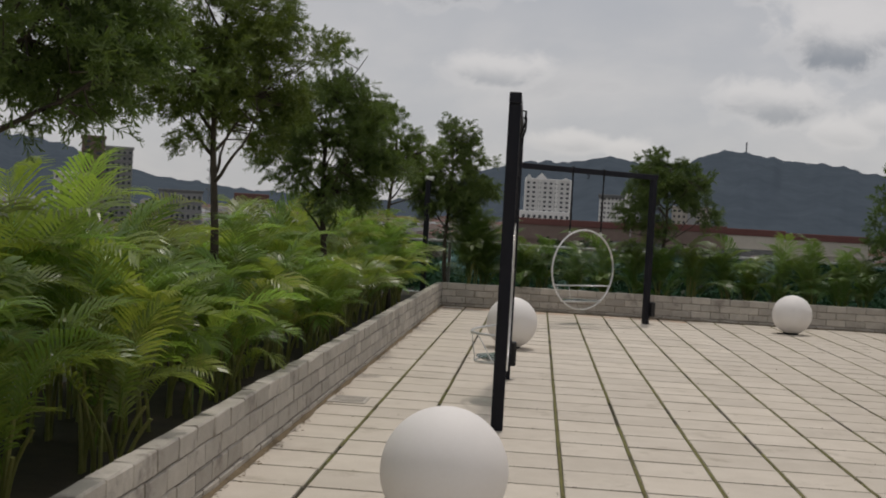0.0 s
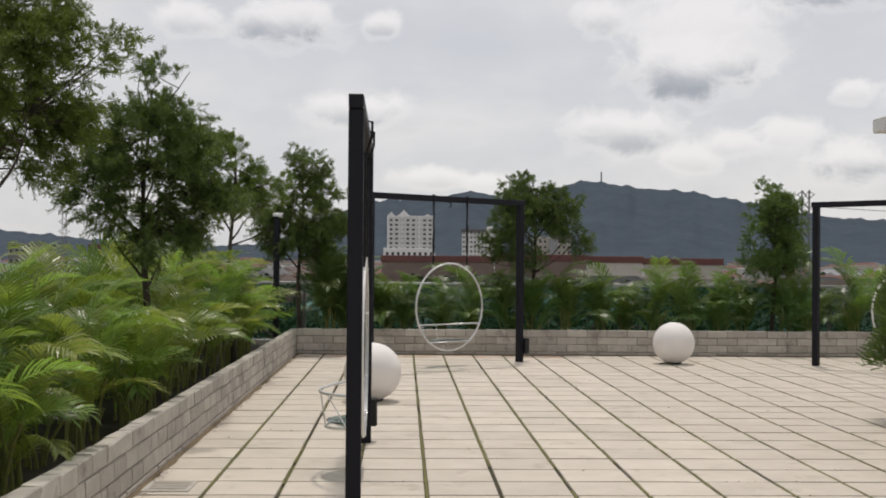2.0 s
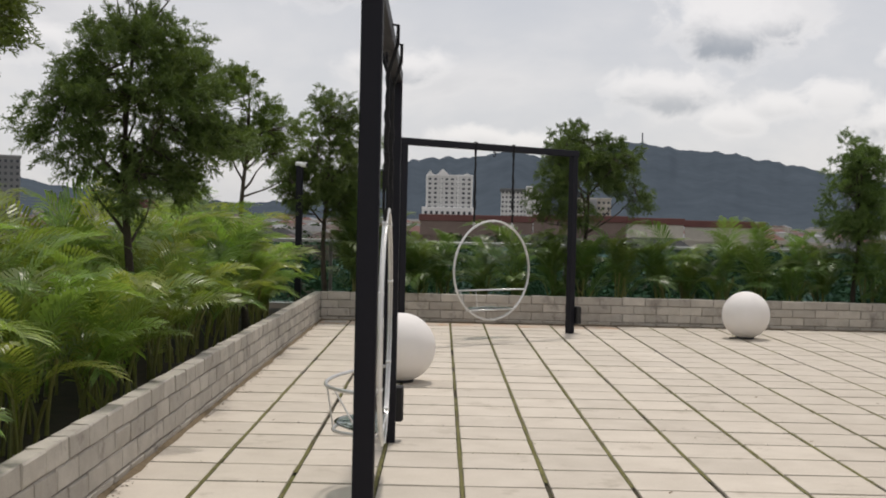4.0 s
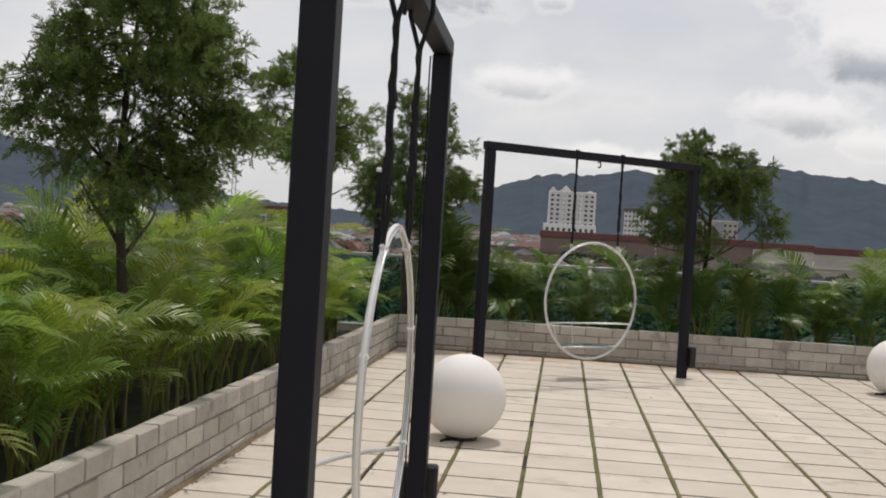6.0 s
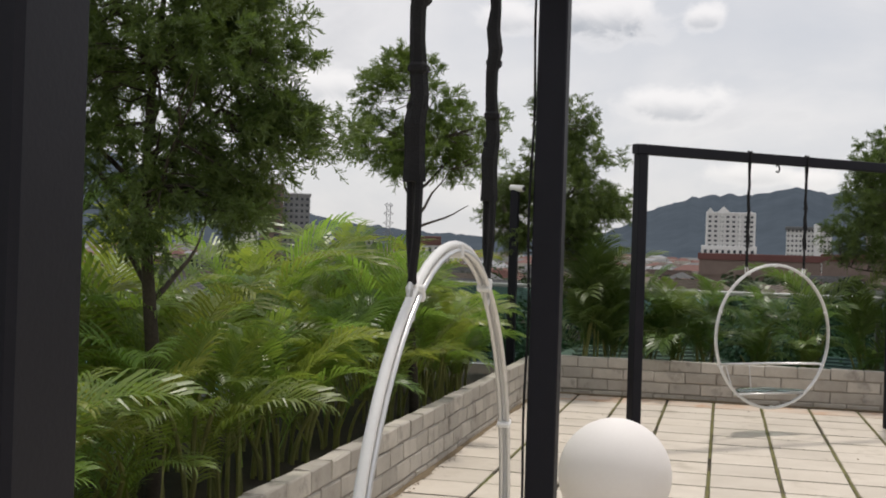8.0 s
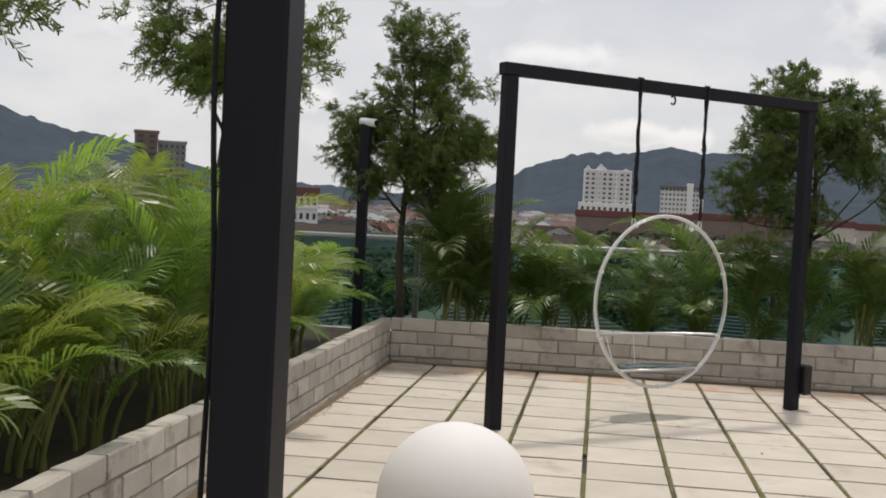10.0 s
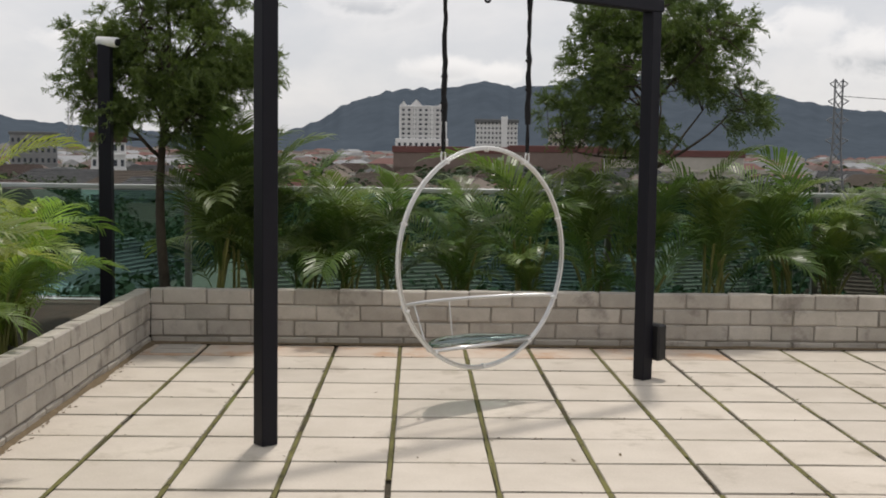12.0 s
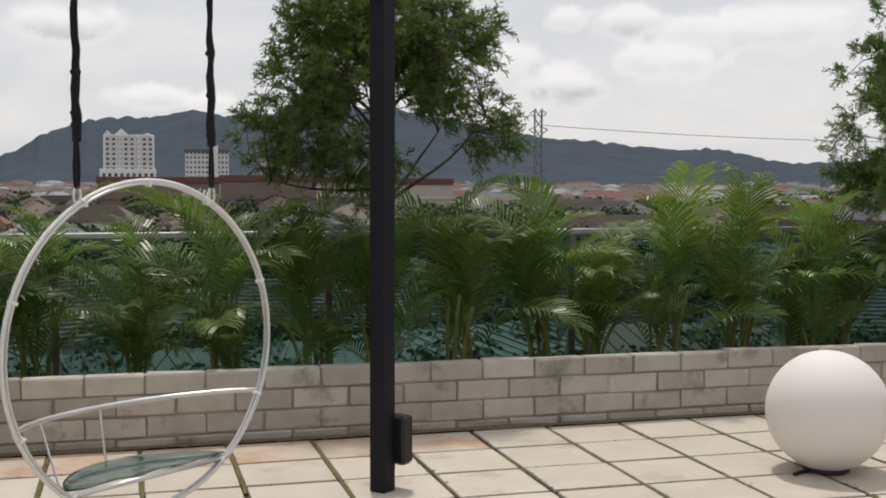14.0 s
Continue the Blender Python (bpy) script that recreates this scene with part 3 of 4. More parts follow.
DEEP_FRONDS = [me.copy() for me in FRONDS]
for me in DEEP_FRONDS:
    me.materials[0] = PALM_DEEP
rng = random.Random(5)
k = 0
y = -21.6
while y < -0.9:
    for row, (px, sz) in enumerate(((-0.42, 0.84), (-1.06, 0.98))):
        palm(px + rng.uniform(-.13, .13), y + row * 0.25 + rng.uniform(-.1, .1), SOILZ, sz * rng.uniform(0.82, 1.14), 100 + k, 13)
        k += 1
    y += 0.58
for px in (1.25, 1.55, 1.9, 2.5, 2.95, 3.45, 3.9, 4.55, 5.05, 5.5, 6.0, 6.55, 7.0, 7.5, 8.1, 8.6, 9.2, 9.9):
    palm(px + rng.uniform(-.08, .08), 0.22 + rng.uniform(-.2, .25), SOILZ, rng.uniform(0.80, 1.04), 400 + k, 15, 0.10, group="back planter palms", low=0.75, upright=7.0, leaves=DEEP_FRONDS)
    k += 1
DARK_FRONDS = [me.copy() for me in FRONDS]
for me in DARK_FRONDS:
    me.materials[0] = NEEDLE
palm(0.62, 0.05, SOILZ, 1.15, 777, 26, 0.16, "dense dark green palm in the planter corner", "back planter palms", low=0.7, upright=12.0, leaves=DARK_FRONDS)
palm(0.86, 0.12, SOILZ, 1.05, 778, 22, 0.14, "dense dark green palm in the planter corner", "back planter palms", low=0.7, upright=14.0, leaves=DARK_FRONDS)


def tree(x, y, z, trunk_h, crown, seed, n_clump=150, leaf=NEEDLE, lean=(0, 0), label="small feathery-leaved tree growing in the planter bed", group="planter trees", blade=0.044, blades=30, trunk_r=0.036, spray=0.115, boughs=9, name="tree"):
    """crown: (cx, cy, cz, rx, ry, rz) lobes relative to the foot."""
    rng = np.random.default_rng(seed)
    t = thing(name, Matrix.Translation((x, y, z)), label, "tree", group)
    lobes = np.array(crown, float)
    top = float((lobes[:, 2] + lobes[:, 5]).max()) - 0.24
    heart = lobes[:, :3].mean(0)

    def leader(q):
        """The stem from the foot to the tip of the crown."""
        z = top * q
        return Vector((lean[0] * q + 0.035 * math.sin(q * 7 + seed), lean[1] * q + 0.03 * math.cos(q * 6 + seed), z))

    qs = np.linspace(0, 1, 15)
    part("trunk", tube(BM(), [leader(q) for q in qs], [trunk_r * (1.15 - 1.02 * max(0.0, q - 0.1)) for q in qs], 8), BARK, t, smooth=True)
    vol = lobes[:, 3] * lobes[:, 4] * lobes[:, 5]
    plumes = []
    while len(plumes) < n_clump / 8:
        l = lobes[rng.choice(len(lobes), p=vol ** 0.8 / (vol ** 0.8).sum())]
        v = rng.normal(size=3)
        v *= rng.random() ** 0.36 / np.linalg.norm(v)
        c = l[:3] + v * l[3:]
        if noise.noise(Vector(c * 3.4) + Vector((seed, 0, 0))) > -0.08:
            plumes.append(c)
    C = np.array(plumes)[rng.integers(len(plumes), size=n_clump)] + rng.normal(size=(n_clump, 3)) * np.array([0.10, 0.10, 0.07])
    # boughs leave the stem one above another and bow out to the lobes
    targets = [l[:3] + np.array([l[3], l[4], l[5]]) * 0.5 * rng.normal(size=3) for l in lobes] + [C[rng.integers(len(C))] for _ in range(boughs)]
    q0 = trunk_h / top
    ends = [leader(q) for q in np.linspace(q0, 0.97, 8)]
    for g in targets:
        g = Vector(g)
        qa = min(0.92, max(q0 * rng.uniform(0.82, 1.05), (g.z - 0.25 - 0.55 * math.hypot(g.x, g.y)) / top))
        a = leader(qa)
        mid = a.lerp(g, 0.55) + Vector((rng.uniform(-.05, .05), rng.uniform(-.05, .05), -0.10 * (g - a).length))
        path = [a.lerp(mid, q).lerp(mid.lerp(g, q), q) + Vector((0.012 * math.sin(9 * q + g.x * 20), 0.012 * math.cos(8 * q + g.y * 20), 0)) * (q * (1 - q) * 4) for q in np.linspace(0, 1, 8)]
        part("limb", tube(BM(), path, [trunk_r * 0.52 * (1.1 - qa * 0.5) * (1 - 0.78 * q) for q in np.linspace(0, 1, 8)], 6), BARK, t, smooth=True)
        ends += path[2:]
    tw = BM()
    E = np.array([tuple(e) for e in ends])
    for c in C[::2]:
        e = E[np.argmin(((E - c) ** 2).sum(1))]
        m = (e + c) / 2 + rng.normal(size=3) * 0.03
        tube(tw, [e, m, c], [0.006, 0.004, 0.002], 4)
    tagged(part("twig_mass", tw, BARK, t), kind="stuff")
    # foliage: feathery sprays, each a short curved twig set with narrow blades
    ns, nb = 6, blades
    out = (C - heart) * np.array([1, 1, 0.7])
    out /= np.linalg.norm(out, axis=1, keepdims=True) + 1e-6
    sd = out[:, None, :] * 0.75 + rng.normal(size=(len(C), ns, 3)) * 0.65 + np.array([0, 0, 0.30])
    sd /= np.linalg.norm(sd, axis=2, keepdims=True)
    sl = spray * rng.uniform(0.65, 1.3, size=(len(C), ns, 1))
    root = C[:, None, :] + rng.normal(size=(len(C), ns, 3)) * spray * 0.22
    u = (np.arange(nb) + rng.random((len(C), ns, nb))) / nb
    base = root[:, :, None, :] + sd[:, :, None, :] * (sl * u)[..., None]
    base[..., 2] -= 0.28 * sl * u ** 2
    d = sd[:, :, None, :] * 0.75 + rng.normal(size=base.shape) * 0.55
    d[..., 2] -= 0.25 * u
    d /= np.linalg.norm(d, axis=3, keepdims=True)
    sidev = np.cross(d, rng.normal(size=d.shape))
    sidev /= np.linalg.norm(sidev, axis=3, keepdims=True)
    ln = blade * rng.uniform(0.6, 1.3, size=u.shape)[..., None] * (1.15 - 0.5 * u)[..., None]
    w = blade * 0.072
    p1 = base + d * ln
    V = np.stack([base - sidev * w * 0.5, base + sidev * w * 0.5, p1 + sidev * w, p1 - sidev * w], 3).reshape(-1, 4, 3)
    part("crown", quads("crown", V, leaf), leaf, t)
    return t


tree(-0.60, -15.6, SOILZ, 1.55, [(0, 0, 2.45, .75, .7, .65), (.2, .2, 1.95, .62, .55, .36), (-.3, 0, 1.9, .5, .5, .3)], 11, 560)
tree(-0.64, -11.77, SOILZ, 1.40, [(.0, 0, 2.6, .60, .55, .50), (.28, .1, 2.1, .40, .42, .36), (-.42, 0, 2.2, .36, .4, .40), (.1, 0, 2.05, .4, .4, .3)], 12, 420, leaf=NEEDLE_LIT, lean=(0.05, 0.0), label="feathery-leaved tree in the planter bed, sunlight painted into its leaf colour")
tree(-0.55, -7.73, SOILZ, 1.25, [(0.0, 0, 2.72, .38, .38, .42), (.08, 0, 2.30, .58, .5, .42), (.42, 0, 1.95, .42, .4, .40), (-.38, 0, 2.0, .38, .38, .38), (-.50, 0, 1.58, .24, .25, .20), (.1, 0, 1.65, .35, .35, .3)], 13, 560)
tree(-0.35, -3.79, SOILZ, 1.62, [(0.05, 0, 2.52, .44, .42, .36), (-.28, .05, 2.22, .30, .3, .24), (.34, 0, 2.22, .30, .3, .26), (.05, 0, 2.12, .34, .34, .18), (.40, 0, 1.72, .09, .09, .09)], 14, 230, leaf=NEEDLE_LIT)
tree(0.18, -0.05, SOILZ, 1.25, [(.08, 0, 2.72, .26, .26, .34), (.06, 0, 2.3, .50, .45, .40), (-.30, 0, 1.85, .46, .42, .36), (.40, 0, 1.85, .42, .42, .40), (.02, 0, 1.62, .55, .45, .25)], 15, 620)
tree(3.95, 0.40, SOILZ, 1.25, [(-.05, 0, 2.42, .42, .4, .30), (-.28, 0, 2.05, .46, .42, .36), (.30, 0, 2.08, .48, .42, .36), (-.25, 0, 1.62, .46, .4, .26), (.28, 0, 1.60, .44, .4, .26), (.74, 0, 1.58, .13, .13, .14), (-.72, 0, 1.42, .14, .14, .10)], 16, 540)
tree(7.95, 0.40, SOILZ, 1.15, [(0.04, 0, 2.35, .30, .3, .30), (0, 0, 1.95, .50, .45, .36), (-.2, 0, 1.5, .44, .4, .30), (.25, 0, 1.5, .42, .4, .30)], 17, 460)

# potted conifer
t = thing("potted_conifer", Matrix.Translation((6.62, -8.0, 0)), "dense dark conifer in a green plastic tub", "potted plant")
part("tub", lathe(BM(), [(0.24, 0), (0.245, 0.01), (0.27, 0.38), (0.285, 0.385), (0.285, 0.42), (0.255, 0.42), (0.25, 0.36)], 32), TUB, t, "green plastic tub", True)
part("soil", lathe(BM(), [(0.247, 0.34), (0.24, 0.365), (0.02, 0.37)], 24), SOIL, t)
part("stem", tube(BM(), [(0, 0, 0.36), (0.01, 0, 0.7), (0, 0, 1.3)], [0.025, 0.02, 0.006], 6), BARK, t)
rngn = np.random.default_rng(3)
V = []
for i in range(6000):
    q = rngn.random()
    a = rngn.random() * math.tau
    r = (0.47 * (1 - q) ** 0.45 * (0.55 + 0.45 * rngn.random()) + 0.02) * (1 + 0.15 * math.sin(a * 3 + q * 9))
    p = np.array([r * math.cos(a), r * math.sin(a), 0.50 + 1.1 * q])
    d = np.array([math.cos(a), math.sin(a), 0.7]) + rngn.normal(size=3) * 0.4
    d /= np.linalg.norm(d)
    s = np.cross(d, rngn.normal(size=3))
    s /= np.linalg.norm(s)
    V.append((p - s * 0.004, p + s * 0.004, p + d * 0.1 + s * 0.006, p + d * 0.1 - s * 0.006))
part("foliage", quads("foliage", V, NEEDLE), NEEDLE, t)
# ---- distance ----
AZ_EL = [-75, 2.0, -60, 2.6, -45, 3.2, -38.7, 3.5, -35.7, 3.9, -33, 3.8, -31.6, 4.4, -30, 4.1, -28.7, 3.6, -26, 2.9, -24, 2.5, -22, 2.1, -20.4, 1.67, -19, 1.3, -17, 1.15,
         -15.7, 1.0, -10, 0.7, -6.6, 0.9, -5.1, 1.4, -3.8, 2.1, -1.6, 2.93, 1.6, 3.16, 3.2, 3.6, 4.8, 3.3, 7, 3.4, 8.8, 4.05, 9.7, 4.05, 11.6, 3.7, 14, 3.5, 17, 3.0,
         18.7, 2.6, 20.4, 2.3, 24.3, 1.87, 27, 1.64, 28.3, 1.79, 30.5, 1.35, 32.3, 1.0, 35, 1.1, 45, 1.6, 75, 1.0]
HAZ, HEL = np.array(AZ_EL[0::2]), np.array(AZ_EL[1::2])
hv, hf = [], []
azs = np.linspace(-75, 75, 900)
steps = [0.0, 0.12, 0.25, 0.4, 0.55, 0.7, 0.85, 1.0, 1.15, 1.4]
for i, a in enumerate(azs):
    top = 2600 * math.tan(radians(np.interp(a, HAZ, HEL))) + 2 + 5 * noise.noise((a * 2.2, 0, 0)) + 3.0 * noise.noise((a * 9, 3, 0))
    for j, s in enumerate(steps):
        r = 1500 + 1100 * s
        prof = math.sin(min(s, 1) * math.pi / 2) ** 1.15 if s <= 1 else 1 - (s - 1) * 1.2
        wob = 1 + (0.16 * noise.noise((a * 0.45, s * 3, 1)) + 0.06 * noise.noise((a * 1.6, s * 9, 4))) * (1 - s) * 2 if s < 1 else 1
        ar = radians(a)
        hv.append((2 + r * math.sin(ar), -10 + r * math.cos(ar), GROUND - 1 + (top - GROUND) * prof * wob))
    if i:
        o = i * len(steps)
        for j in range(len(steps) - 1):
            hf.append((o - len(steps) + j, o + j, o + j + 1, o - len(steps) + j + 1))
me = bpy.data.meshes.new("backdrop_hills")
me.from_pydata(hv, [], hf)
me.materials.append(HAZED_HILL)
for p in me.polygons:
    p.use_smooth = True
tagged(part("backdrop_hills", me, HAZED_HILL), "forested hills on the horizon, distance haze mixed into their blue-green colour", "hills", kind="structure")


def at(az, dist, z=GROUND, y0=-9.0):
    a = radians(az)
    return pose(2.2 + dist * math.sin(a), y0 + dist * math.cos(a), z, 0, 0, -az)


def block(name, az0, az1, el, dist, wall, label, floors, cols, depth=14, crown=True, roof=None, turn=0.0):
    """A far building with its storeys of windows."""
    w = dist * (math.tan(radians(az1)) - math.tan(radians(az0))) * math.cos(radians((az0 + az1) / 2)) ** 2
    h = 1.4 + dist * math.tan(radians(el)) - GROUND
    t = thing(name, at((az0 + az1) / 2, dist) @ pose(0, 0, 0, 0, 0, turn), label, "building", "far buildings")
    part("wall", box(BM(), (0, depth / 2, h / 2), (w, depth, h), 0.2), wall, t)
    part("roof", box(BM(), (0, depth / 2, h - 0.4), (w + 0.8, depth + 0.8, 2.4 if h < 18 else 0.9), 0.1), roof or wall, t)
    if crown:
        for q in (-0.3, 0.0, 0.3):
            part("roof_gable", box(BM(), (q * w * 0.7, 1.2, h + 1.8 + (1.0 if q == 0 else 0)), (w * 0.16, 2.2, 2.4), 0.3), wall, t)
    fh = (h - 9) / floors
    cw = w / max(cols, 1)
    pane = mesh_of("window", box(BM(), (0, -0.08, 0), (cw * 0.46, 0.3, fh * 0.42), 0), PANE)
    ledge = mesh_of("ledge", box(BM(), (0, -0.22, 0), (w + 0.3, 0.5, fh * 0.13), 0), wall)
    for f in range(floors):
        z = 8 + (f + 0.5) * fh
        p = part("ledge", ledge, wall, t)
        p.location = (0, 0, z - fh * 0.42)
        for c in range(cols):
            p = part("window", pane, PANE, t)
            p.location = (-w / 2 + (c + 0.5) * cw, 0, z)
    return t


t = block("hotel_block", -0.86, 1.40, 2.34, 560, WHITEWALL, "tall white hotel block with rows of small windows", 12, 8, crown=False)
part("podium", box(BM(), (-0.6, 5.5, 10.2), (25.5, 15, 20.4), 0.2), WHITEWALL, t)
for z in (14.5, 17.6):
    for q in range(9):
        part("podium_window", box(BM(), (-11.4 + q * 2.7, -2.1, z), (1.3, 0.3, 1.5)), PANE, t)
for x in (-11.1, -4.2, 4.2, 11.0):
    part("pilaster", box(BM(), (x, -0.2, 28), (0.9, 0.9, 16.0), 0.05), WHITEWALL, t)
hgt = 1.4 + 560 * math.tan(radians(2.34)) - GROUND
for x, w, h in ((-9.6, 3.6, 2.2), (-3.4, 6.0, 3.0), (8.5, 4.0, 1.0)):
    g = BM()
    vs = [g.verts.new(p) for p in ((x - w / 2, 0, hgt), (x + w / 2, 0, hgt), (x, 0, hgt + h), (x - w / 2, 3, hgt), (x + w / 2, 3, hgt), (x, 3, hgt + h))]
    for f in ((0, 1, 2), (5, 4, 3), (0, 2, 5, 3), (2, 1, 4, 5), (1, 0, 3, 4)):
        g.faces.new([vs[i] for i in f])
    part("roof_gable", g, WHITEWALL, t)
t = block("office_block", 2.88, 4.94, 1.72, 640, WHITEWALL, "white slab block with a dark overhanging roof edge", 9, 11, crown=False, roof=ROOFS[2])
part("stair_tower", box(BM(), (4.2, -0.6, 17.0), (3.6, 3.0, 34.0), 0.2), WHITEWALL, t)
part("roof_band", box(BM(), (0, 6.5, 31.6), (24.4, 16.0, 1.8), 0.1), ROOFS[2], t)
t = block("office_block", 6.48, 8.36, 1.32, 680, CREAM, "low cream block with banded windows and a grey core", 6, 8, crown=False)
part("stair_tower", box(BM(), (0.4, -0.5, 14.2), (5.2, 2.0, 28.4), 0.1), GREYWALL, t)
block("brown_tower", -23.0, -21.9, 3.12, 430, BROWN, "brown tower with narrow white window strips", 13, 2, 12, False)
block("brown_tower", -21.88, -20.57, 2.68, 434, GREYWALL, "grey tower wing with balcony rows", 11, 5, 12, False)
block("office_block", -24.15, -23.05, 1.30, 470, WHITEWALL, "white apartment block beside the tower", 6, 4, 12, False)
block("low_hall", -19.3, -17.2, 0.75, 380, GREYWALL, "long grey hall with a blue-grey roof", 3, 8, 12, False, ROOFS[2])
block("low_hall", -15.7, -14.1, 0.62, 300, WHITEWALL, "white house block under a red roof", 2, 5, 10, False, ROOFS[0])
for a0, a1, el in ((-1.2, 4.5, 0.24), (4.55, 9.2, 0.34), (9.25, 12.0, 0.28), (12.05, 15.9, 0.20)):
    block("shopping_hall", a0, a1, el, 420, BROWN if a0 < 9 else CREAM, "long low hall under a dark red roof", 1, 0, 20, False, DARKROOF)


def house_kind(w, d, h, rh, roof, wall, label):
    t = thing("house", Matrix.Translation((0, 0, -500)), label, "house", "town houses")
    part("wall", box(BM(), (0, 0, h / 2), (w, d, h)), wall, t)
    r = BM()
    e = 0.6
    vs = [r.verts.new(p) for p in ((-w / 2 - e, -d / 2 - e, h), (w / 2 + e, -d / 2 - e, h), (w / 2 + e, d / 2 + e, h), (-w / 2 - e, d / 2 + e, h), (-w / 2 + d * 0.38, 0, h + rh), (w / 2 - d * 0.38, 0, h + rh))]
    for f in ((0, 1, 5, 4), (1, 2, 5), (2, 3, 4, 5), (3, 0, 4), (3, 2, 1, 0)):
        r.faces.new([vs[q] for q in f])
    rf = part("roof", r, roof, t)
    # courses of tiles on the two long slopes
    n = int(d * 1.1)
    for sy in (-1, 1):
        rows = BM()
        for k in range(n):
            u = (k + 0.5) / n
            half = (w / 2 + e) * (1 - u) + (w / 2 - d * 0.38) * u
            box(rows, (0, sy * (d / 2 + e) * (1 - u), h + rh * u + 0.05), (2 * half, 0.3, 0.10))
        tagged(part("tiling", rows, roof, rf), kind="stuff")
    pane = mesh_of("window", box(BM(), (0, 0, 0), (w * 0.14, 0.16, 1.2)), PANE)
    for q in (-0.33, -0.1, 0.12, 0.34):
        for z in (1.6, 4.6):
            if z < h - 0.8:
                p = part("window", pane, PANE, t)
                p.location = (q * w, -d / 2, z)
    return t


KINDS = []
for i, (w, d, h, rh) in enumerate(((14, 9, 6, 2.6), (18, 10, 6.5, 3.0), (11, 8, 6, 2.2), (24, 11, 6.2, 3.2), (13, 12, 3.4, 2.6), (30, 12, 6.8, 2.4))):
    for j in (0, 1):
        c = (i * 2 + j) % 5
        KINDS.append(house_kind(w, d, h, rh, ROOFS[c], (CREAM, GREYWALL, WHITEWALL, GREYWALL)[(i + j) % 4], "low town house with a %s pitched roof" % ("red tiled", "brown tiled", "grey", "buff", "white metal")[c]))
rng = random.Random(21)
BIG = house_kind(20, 14, 3.4, 3.4, ROOFS[3], CREAM, "large low house with a buff hipped roof")
BIG2 = house_kind(17, 12, 3.2, 3.0, ROOFS[2], GREYWALL, "large low house with a grey hipped roof")
BIG3 = house_kind(15, 11, 3.3, 2.9, ROOFS[0], WHITEWALL, "white house with a dull red hipped roof")
placed = []
for az, dist, src, turn in ((-4, 84, BIG, 20), (7.5, 90, BIG2, -10), (15.5, 98, BIG, 35), (24, 96, BIG3, 0), (33, 92, BIG2, 20), (-14, 96, BIG2, 60), (-24, 92, BIG3, 10), (-29, 90, BIG, -25), (-33, 104, BIG3, 15),
                            (2, 118, BIG2, 70), (11, 128, BIG3, 15), (19, 132, BIG2, 80), (28, 120, BIG, -20), (-9, 124, BIG3, 5), (-19, 130, BIG, 30), (-37, 96, BIG2, 50), (38, 118, BIG3, -30)):
    a = radians(az)
    placed.append((dist * math.sin(a), dist * math.cos(a)))
    copy_thing(src, pose(2 + placed[-1][0], -9 + placed[-1][1], GROUND, 0, 0, turn - az))
KINDS += [BIG, BIG2, BIG3]
for i in range(1500):
    if len(placed) >= 140:
        break
    dist = 110 * math.exp(rng.random() * 1.4)
    az = rng.uniform(-48, 44)
    a = radians(az)
    px, py = dist * math.sin(a), dist * math.cos(a)
    if any((px - q[0]) ** 2 + (py - q[1]) ** 2 < 22 ** 2 for q in placed) or (abs(az - 19) < 3 and 200 < dist < 290):
        continue
    placed.append((px, py))
    src = KINDS[rng.randrange(len(KINDS))]
    copy_thing(src, pose(2 + px, -9 + py, GROUND, 0, 0, rng.choice((0, 90)) + rng.uniform(-14, 14) - az * 0.3))
for kd in KINDS:
    a = radians(rng.uniform(150, 210))
    kd.matrix_world = pose(140 * math.sin(a) + rng.uniform(-60, 60), 140 * math.cos(a) - 20 - 25 * KINDS.index(kd), GROUND)

# the endless roofs further out
far_roofs = [[] for _ in range(4)]
far_walls = []
for i in range(1500):
    dist = rng.uniform(430, 1450)
    az = rng.uniform(-50, 46)
    a = radians(az)
    c = Vector((dist * math.sin(a), dist * math.cos(a), GROUND))
    w, d, h = rng.uniform(8, 26), rng.uniform(8, 14), rng.uniform(4, 9) + max(0, dist - 700) * 0.012 * rng.random()
    q = Matrix.Rotation(rng.uniform(0, 3.14), 3, "Z")
    P = [c + q @ Vector(p) for p in ((-w / 2, -d / 2, 0), (w / 2, -d / 2, 0), (w / 2, d / 2, 0), (-w / 2, d / 2, 0))]
    Z = Vector((0, 0, h))
    R1, R2 = c + q @ Vector((-w / 2 + 3, 0, h + 2.4)), c + q @ Vector((w / 2 - 3, 0, h + 2.4))
    for m in range(4):
        far_walls.append((P[m], P[(m + 1) % 4], P[(m + 1) % 4] + Z, P[m] + Z))
    far_roofs[rng.randrange(4)] += [(P[0] + Z, P[1] + Z, R2, R1), (P[2] + Z, P[3] + Z, R1, R2), (P[1] + Z, P[2] + Z, R2, R2 + Vector((0, 0, 0.01))), (P[3] + Z, P[0] + Z, R1, R1 + Vector((0, 0, 0.01)))]
town = thing("far_town", Matrix(), "sprawl of small far houses with red, brown and grey roofs", "town", kind="stuff")
tagged(part("walls", quads("walls", far_walls, CREAM), CREAM, town), kind="stuff")
for i, c in enumerate((0, 1, 2, 4)):
    tagged(part("roofs", quads("roofs", far_roofs[i], ROOFS[c]), ROOFS[c], town), kind="stuff")

